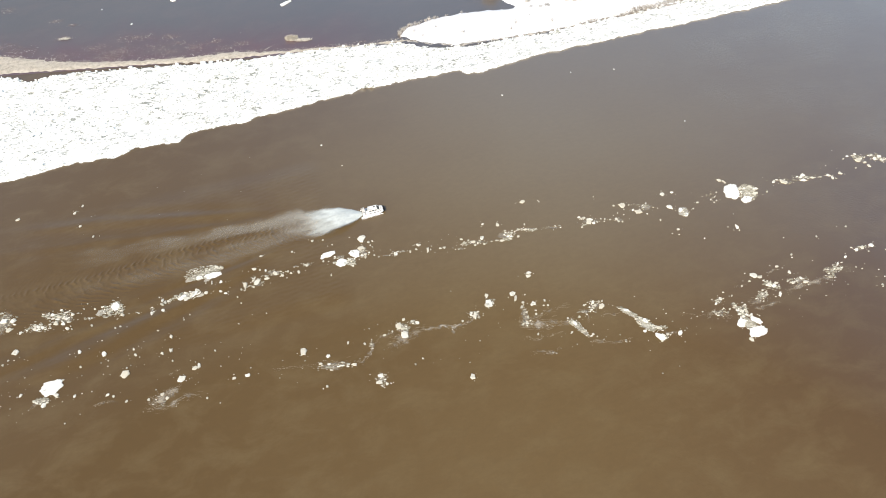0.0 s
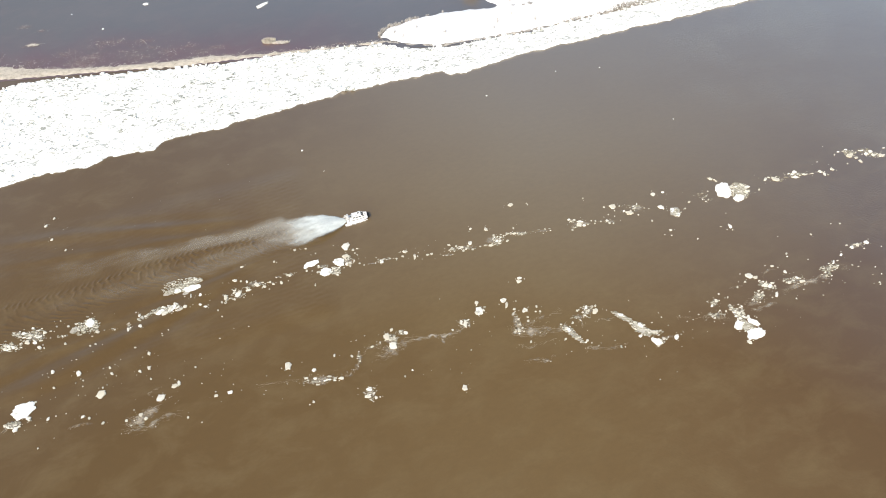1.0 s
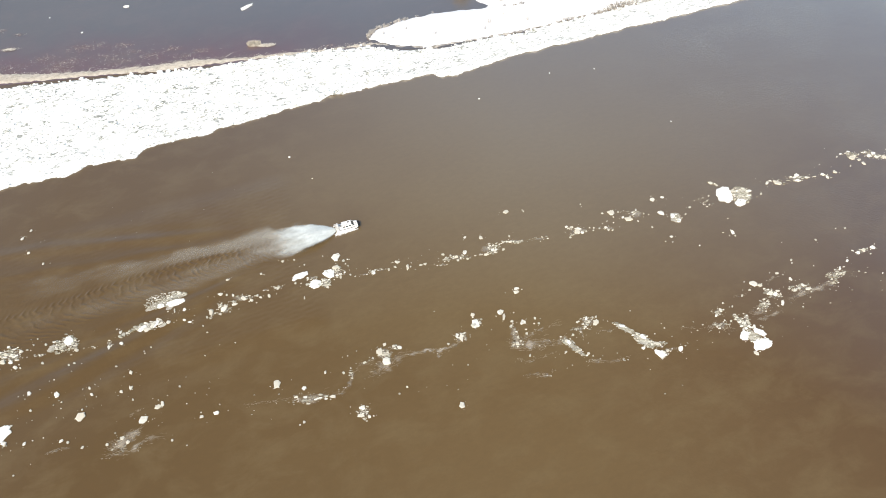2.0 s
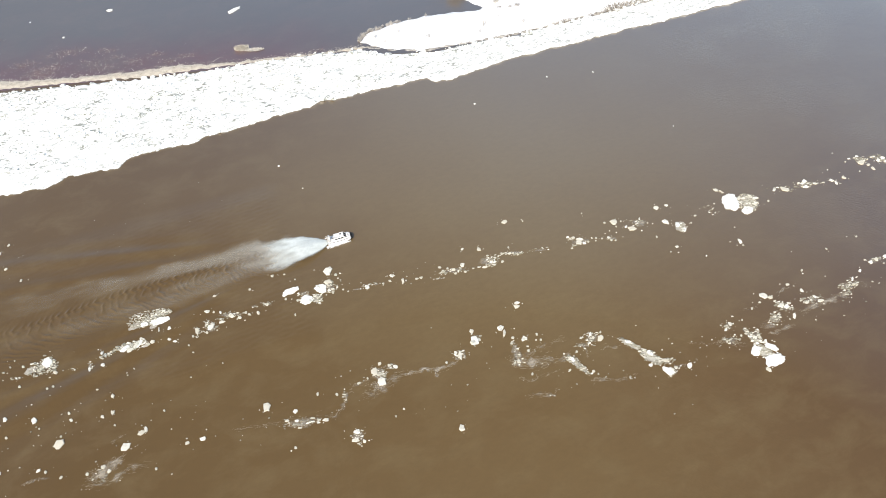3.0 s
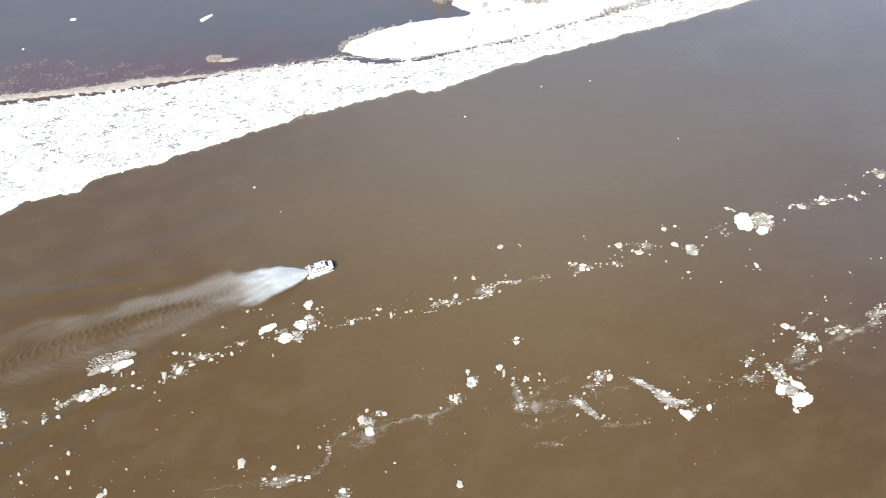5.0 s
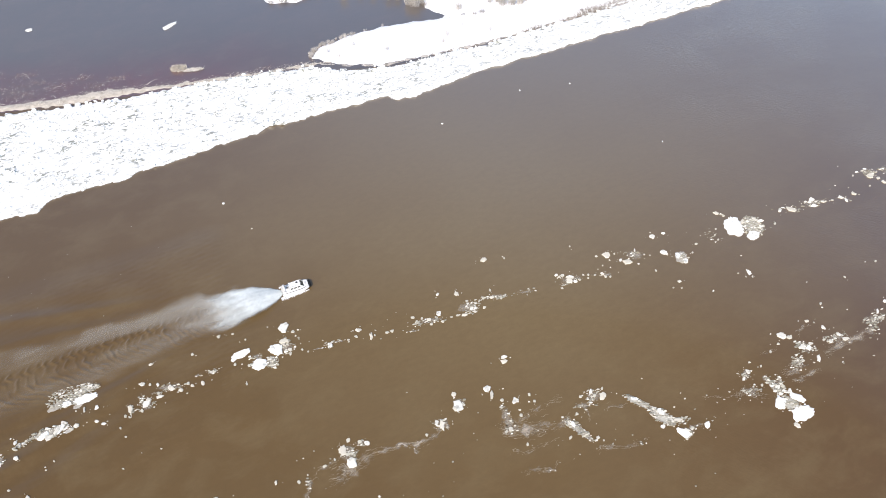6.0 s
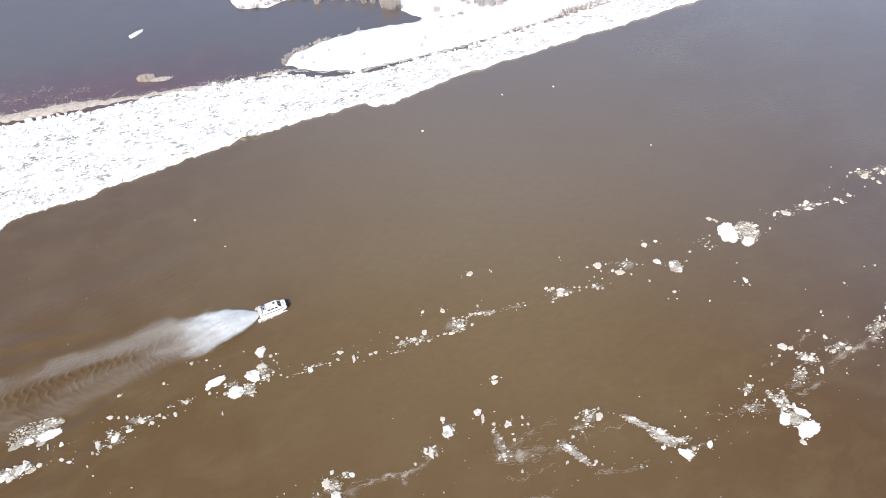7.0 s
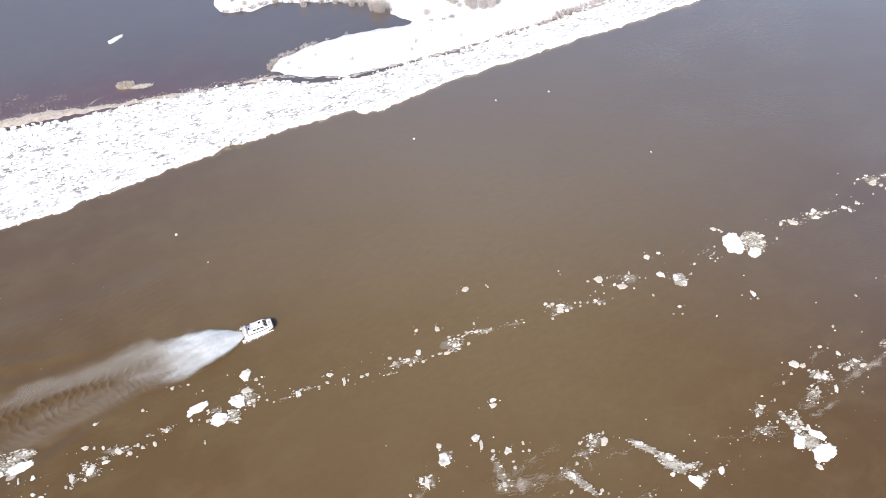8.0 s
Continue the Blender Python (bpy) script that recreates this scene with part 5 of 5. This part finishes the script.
streak([(-78.5, 97.2), (-76.9, 98.6), (-76.6, 100.1)], 1.3, 0.90)
streak([(-77.9, 104.0), (-76.5, 105.0), (-74.6, 105.7)], 0.6, 0.50)
tagged(specks.make("slush_specks", BROKEN), "tiny specks of ice caught in foam streaks", "ice specks", kind="stuff")

wake = wake_grid("wake_waves", 0, 125, -32, 36, 0.22, wake_height, WATER)
tagged(wake, "rippled brown wake spreading behind the moving boat", "wake", kind="structure")


def spray_edges(u):
    up, low = -(0.7 + 4.8 * (1 - np.exp(-np.maximum(u, 0) / 5.5))), 1.0 + 6.4 * (1 - np.exp(-np.maximum(u, 0) / 6.5))
    return (up + low) / 2, (low - up) / 2


def spray_height(u, v):
    middle, half = spray_edges(u)
    s = (v - middle) / half
    return 0.40 + 1.0 * smooth_step(u, 1, 8) + 0.8 * np.exp(-1.6 * s * s) * np.exp(-u / 16) * smooth_step(u, -1, 3) + (0.03 * wave(s * 5, u * 0.35, 1.6, 3) + 0.04 * wave(u, v, 1.4, 5)) * smooth_step(u, 0, 4)


def spray_cover(u, v):
    middle, half = spray_edges(u)
    s = (v - middle) / half
    feather = wave(s * 5, u * 0.22, 2.0, 18)
    ragged = 0.06 * wave(u * 0.6, v, 3.0, 17) + 0.05 * feather
    end = 14.6 - 0.12 * v + 1.3 * wave(u * 0.3, v, 4.0, 16) + 0.6 * feather
    gap = 0.30 * np.exp(-((s - 0.45) / 0.22) ** 2) * smooth_step(u, 5, 12)
    return smooth_step(u, -1.5, 0.8) * (1 - smooth_step(u, end - 7, end + 5)) * (1 - smooth_step(np.abs(s) + ragged, 0.66, 1.12)) * (1.10 + 0.11 * feather - gap)


spray = wake_grid("spray_plume", -1.5, 26, -9, 11, 0.25, spray_height, SPRAY, spray_cover)
tagged(spray, "fan of dense white water spray thrown behind the craft", "spray", kind="stuff")


def mist_cover(u, v):
    feather = wave(u * 0.2, v - 0.1 * u, 2.4, 19) + 0.5 * wave(u * 0.35, v, 1.8, 20)
    puff = wave(u, v, 11, 23)
    top = -(5.9 + 0.075 * (u - 15)) - 1.2 * puff - 0.5 * wave(u, v * 0.3, 4, 24)
    thin = smooth_step(u, 18, 34)
    upper = smooth_step(v, top - 2.6, top + 3.4) * (1 - smooth_step(v, 1.5 - 4.5 * thin, 5.0 - 5.2 * thin)) * (0.15 + 0.70 * np.exp(-np.maximum(u - 12, 0) / 19))
    foot = 6.4 + 0.006 * (u - 13) ** 2 * (u < 40) + 4.4 * smooth_step(u, 30, 44) * (u >= 40)
    lower = smooth_step(v, -2.6, 1.0) * (1 - smooth_step(v, foot - 4.0, foot + 1.6)) * (0.12 + 0.36 * np.exp(-np.maximum(u - 12, 0) / 20))
    veil = np.maximum(upper, lower) * (1 - 0.5 * np.exp(-((v + 0.6) / 2.6) ** 2) * smooth_step(u, 13, 20))
    return smooth_step(u, 6, 12) * (1 - smooth_step(u, 70, 108)) * np.clip(veil * (1 + 0.14 * feather + 0.16 * puff), 0, 1)


mist = wake_grid("drifting_mist", 6, 108, -19, 18, 0.25, lambda u, v: 0.75 + 0.4 * smooth_step(u, 13, 20) + 0.05 * wave(u, v, 6, 2), MIST, mist_cover)
tagged(mist, "thin drifting veil of mist over the wake", "mist", kind="stuff")

heap = Heap()
for _ in range(90):
    u = r.uniform(0, 1) ** 0.8 * 15
    w = 1.2 + 0.31 * u
    v = r.choice((-1, 1)) * w * r.gauss(0.85, 0.16) if r.random() < 0.6 else r.uniform(-w, w)
    p = STERN + BACK * u + SIDE * v
    size = 0.03 + 0.06 * r.random() ** 2
    heap.add(*slab(r, size * 1.5, size, size, 5, 0.3), (p.x, p.y, 0.25 + r.random() * 0.9 * math.exp(-u / 14)))
tagged(heap.make("spray_drops", BRIGHT), "scattered white clots of thrown spray", "spray", kind="stuff")

# ---- the boat ----
def box(x0, x1, y0, y1, z0, z1, taper=0.0, bevel=0.04):
    bm = bmesh.new()
    lo = [bm.verts.new(p) for p in ((x0, y0, z0), (x1, y0, z0), (x1, y1, z0), (x0, y1, z0))]
    t = taper
    hi = [bm.verts.new(p) for p in ((x0 + t, y0 + t, z1), (x1 - t, y0 + t, z1), (x1 - t, y1 - t, z1), (x0 + t, y1 - t, z1))]
    bm.faces.new(lo[::-1]), bm.faces.new(hi)
    for i in range(4):
        bm.faces.new((lo[i], lo[(i + 1) % 4], hi[(i + 1) % 4], hi[i]))
    if bevel:
        bmesh.ops.bevel(bm, geom=bm.edges[:], offset=bevel, segments=2, affect="EDGES")
    return bm


def tube(points, radius, segments=10):
    """A rounded tube along a line."""
    bm, rings = bmesh.new(), []
    for i, p in enumerate(points):
        p = Vector(p)
        d = (Vector(points[min(i + 1, len(points) - 1)]) - Vector(points[max(i - 1, 0)])).normalized()
        side = d.cross(Vector((0, 0, 1))).normalized()
        up = side.cross(d)
        fat = radius * (0.55 if i in (0, len(points) - 1) else 1.0)
        rings.append([bm.verts.new(p + (side * math.cos(2 * math.pi * k / segments) + up * math.sin(2 * math.pi * k / segments)) * fat) for k in range(segments)])
    for a, b in zip(rings, rings[1:]):
        for k in range(segments):
            bm.faces.new((a[k], a[(k + 1) % segments], b[(k + 1) % segments], b[k]))
    bm.faces.new(rings[0]), bm.faces.new(rings[-1][::-1])
    return bm


def duct_ring(x0, x1, z, inner, outer, segments=32):
    """A short round duct lying along x."""
    bm, rings = bmesh.new(), []
    for x, q in ((x0, inner), (x0, outer), (x1, outer), (x1, inner)):
        rings.append([bm.verts.new((x, math.cos(2 * math.pi * k / segments) * q, z + math.sin(2 * math.pi * k / segments) * q)) for k in range(segments)])
    for a, b in zip(rings, rings[1:] + rings[:1]):
        for k in range(segments):
            bm.faces.new((a[k], a[(k + 1) % segments], b[(k + 1) % segments], b[k]))
    return bm


def air_cushion_boat():
    top = new("hovercraft")
    sections = [(-3.2, 1.05, 0.72), (-2.4, 1.15, 0.76), (0.0, 1.2, 0.80), (1.6, 1.12, 0.86), (2.4, 0.98, 0.92), (2.85, 0.82, 0.96)]
    bm, rings = bmesh.new(), []
    for x, w, h in sections:
        rings.append([bm.verts.new(p) for p in ((x, w * 0.8, 0.12), (x, w, 0.4), (x, w, h), (x, w - 0.1, h + 0.03), (x, -w + 0.1, h + 0.03), (x, -w, h), (x, -w, 0.4), (x, -w * 0.8, 0.12))])
    for a, b in zip(rings, rings[1:]):
        for i in range(8):
            bm.faces.new((a[i], a[(i + 1) % 8], b[(i + 1) % 8], b[i]))
    bm.faces.new(rings[0]), bm.faces.new(rings[-1][::-1])
    part("hull", bm, WHITE_HULL, top, "white flat-topped hull")
    for s in (-1, 1):
        line = [(-3.35, s * 1.22, 0.36), (-2.9, s * 1.3, 0.38), (-1.0, s * 1.36, 0.40), (0.9, s * 1.34, 0.42), (1.9, s * 1.22, 0.46), (2.6, s * 1.02, 0.52), (2.9, s * 0.86, 0.56)]
        cushion = part("side_cushion", tube(line, 0.32, 12), WHITE_HULL, top, "white inflated side cushion", True)
        part("rub_strake", tube([(x, y - s * 0.12, z + 0.30) for x, y, z in line[1:-1]], 0.08, 6), BLACK, cushion, "dark strake along the cushion")
    part("bow_skirt", tube([(2.9, -0.96, 0.46), (3.04, -0.7, 0.52), (3.10, 0.0, 0.54), (3.04, 0.7, 0.52), (2.9, 0.96, 0.46)], 0.36, 12), BLACK, top, "black rubber bow skirt", True)
    part("foredeck", box(1.75, 2.8, -0.78, 0.78, 0.9, 1.0, 0.03, 0.02), WHITE_HULL, top)
    part("deck_locker", box(2.1, 2.5, -0.36, 0.36, 0.99, 1.16, 0.03, 0.03), GREY_DECK, top, "grey deck locker")
    cabin = part("cabin", box(-1.55, 1.35, -1.0, 1.0, 0.78, 1.72, 0.13, 0.08), WHITE_HULL, top, "white cabin with dark windows")
    roof = part("cabin_roof", box(-1.5, 1.0, -0.92, 0.92, 1.70, 1.79, 0.03, 0.03), WHITE_HULL, top)
    part("roof_hatch", box(0.18, 0.66, 0.02, 0.46, 1.78, 1.88, 0.02, 0.01), BLACK, roof, "black square roof hatch")
    for s in (-1, 1):
        for x0, x1 in ((-1.3, -0.62), (-0.5, 0.2), (0.32, 1.0)):
            bm = bmesh.new()
            bm.faces.new([bm.verts.new(p) for p in ((x0, s * 0.97, 1.18), (x1, s * 0.97, 1.18), (x1 - 0.06, s * 0.918, 1.52), (x0 + 0.06, s * 0.918, 1.52))])
            part("side_window", bmesh_solid(bm, s * 0.03), GLASS, cabin, "dark tinted side window")
    for y0, y1 in ((-0.88, -0.05), (0.05, 0.88)):
        bm = bmesh.new()
        bm.faces.new([bm.verts.new(p) for p in ((1.86, y0, 0.98), (1.86, y1, 0.98), (1.14, y1 * 0.95, 1.72), (1.14, y0 * 0.95, 1.72))])
        part("windshield", bmesh_solid(bm, 0.03), GLASS, cabin, "dark raked windshield pane")
    for s in (-1, 1):
        part("cabin_pillar", tube([(1.92, s * 0.93, 0.95), (1.5, s * 0.93, 1.36), (1.08, s * 0.9, 1.77)], 0.06, 6), WHITE_HULL, cabin)
        part("roof_rail", tube([(-1.35, s * 0.72, 1.86), (-0.4, s * 0.74, 1.88), (0.2, s * 0.74, 1.86)], 0.03, 6), BLACK, roof, "dark roof rail")
    part("engine_cover", box(-2.35, -1.6, -0.6, 0.6, 0.78, 1.30, 0.10, 0.05), WHITE_HULL, top)
    part("air_intake", box(-2.1, -1.8, -0.3, 0.3, 1.28, 1.36, 0.03, 0.01), BLACK, top, "dark engine air intake")
    duct = part("fan_duct", duct_ring(-2.95, -2.5, 1.42, 0.80, 0.90), GREY_DECK, top, "round grey fan duct")
    part("fan_hub", duct_ring(-2.85, -2.55, 1.42, 0.02, 0.15, 12), BLACK, duct, "black fan hub")
    for k in range(6):
        a = 2 * math.pi * k / 6
        d, n = Vector((0, math.cos(a), math.sin(a))), Vector((0, -math.sin(a), math.cos(a)))
        bm = bmesh.new()
        bm.faces.new([bm.verts.new(Vector((-2.72, 0, 1.42)) + p) for p in (d * 0.14 - n * 0.06, d * 0.14 + n * 0.06, d * 0.78 + n * 0.10 + Vector((0.08, 0, 0)), d * 0.78 - n * 0.08)])
        part("fan_blade", bmesh_solid(bm, 0.02), BLACK, duct, "black fan blade")
    for y in (-0.45, 0.0, 0.45):
        part("rudder", box(-3.35, -3.0, y - 0.03, y + 0.03, 0.86, 2.0, 0.01, 0.01), GREY_DECK, top, "grey rudder vane")
    for s in (-1, 1):
        part("duct_stay", tube([(-2.7, s * 0.88, 1.2), (-2.5, s * 0.98, 1.0), (-2.3, s * 1.05, 0.78)], 0.04, 6), BLACK, top)
        rail = new("hand_rail", rail_mesh([(1.75, s * 0.86, 0.92), (1.9, s * 0.9, 1.3), (2.5, s * 0.78, 1.34), (2.75, s * 0.72, 1.0)], 0.022))
        rail.parent = top
        part("cleat", box(2.62, 2.74, s * 0.62 - 0.04, s * 0.62 + 0.04, 0.99, 1.07, 0.01, 0.01), STEEL, top)
    part("windshield_wiper", tube([(1.84, -0.45, 1.04), (1.6, -0.42, 1.28), (1.4, -0.4, 1.50)], 0.015, 5), BLACK, cabin)
    part("antenna", tube([(-1.3, -0.6, 1.78), (-1.34, -0.6, 2.4), (-1.4, -0.6, 2.95)], 0.018, 5), BLACK, roof, "thin black antenna")
    return tagged(top, "small white hovercraft with rear fan and black bow, under way", "hovercraft")


def bmesh_solid(bm, thick):
    bmesh.ops.recalc_face_normals(bm, faces=bm.faces)
    bmesh.ops.solidify(bm, geom=bm.faces[:], thickness=thick)
    return bm


def rail_mesh(points, radius):
    bm = bmesh.new()
    for a, b in zip(points, points[1:]):
        a, b = Vector(a), Vector(b)
        m = Matrix.Translation((a + b) / 2) @ (b - a).to_track_quat("Z", "Y").to_matrix().to_4x4()
        bmesh.ops.create_cone(bm, cap_ends=True, segments=6, radius1=radius, radius2=radius, depth=(b - a).length, matrix=m)
    me = bpy.data.meshes.new("hand_rail")
    bm.to_mesh(me)
    bm.free()
    me.materials.append(STEEL)
    return me


craft = air_cushion_boat()
CRAFT, HEADING = Vector((-29.9, 160.4)), radians(13)
craft.matrix_basis = pose(CRAFT.x, CRAFT.y, 0.05, 0, -2.0, 13)

heap = Heap()
for _ in range(1100):
    k, side = r.random() ** 0.7, r.choice((-1, -1, -1, 1))
    along = 2.7 - 6.6 * k
    out = 1.5 + abs(r.gauss(0, 0.05 + (0.42 if side < 0 else 0.28) * k))
    p = CRAFT + Vector((math.cos(HEADING), math.sin(HEADING))) * along + Vector((-math.sin(HEADING), math.cos(HEADING))) * side * out
    size = 0.03 + 0.09 * r.random() ** 2
    heap.add(*slab(r, size * 2.4, size, size * 0.8, 6, 0.3), (p.x, p.y, 0.04 + 0.22 * r.random()))
tagged(heap.make("bow_wave_foam", BRIGHT), "white broken water thrown up along the hull", "foam", kind="stuff")
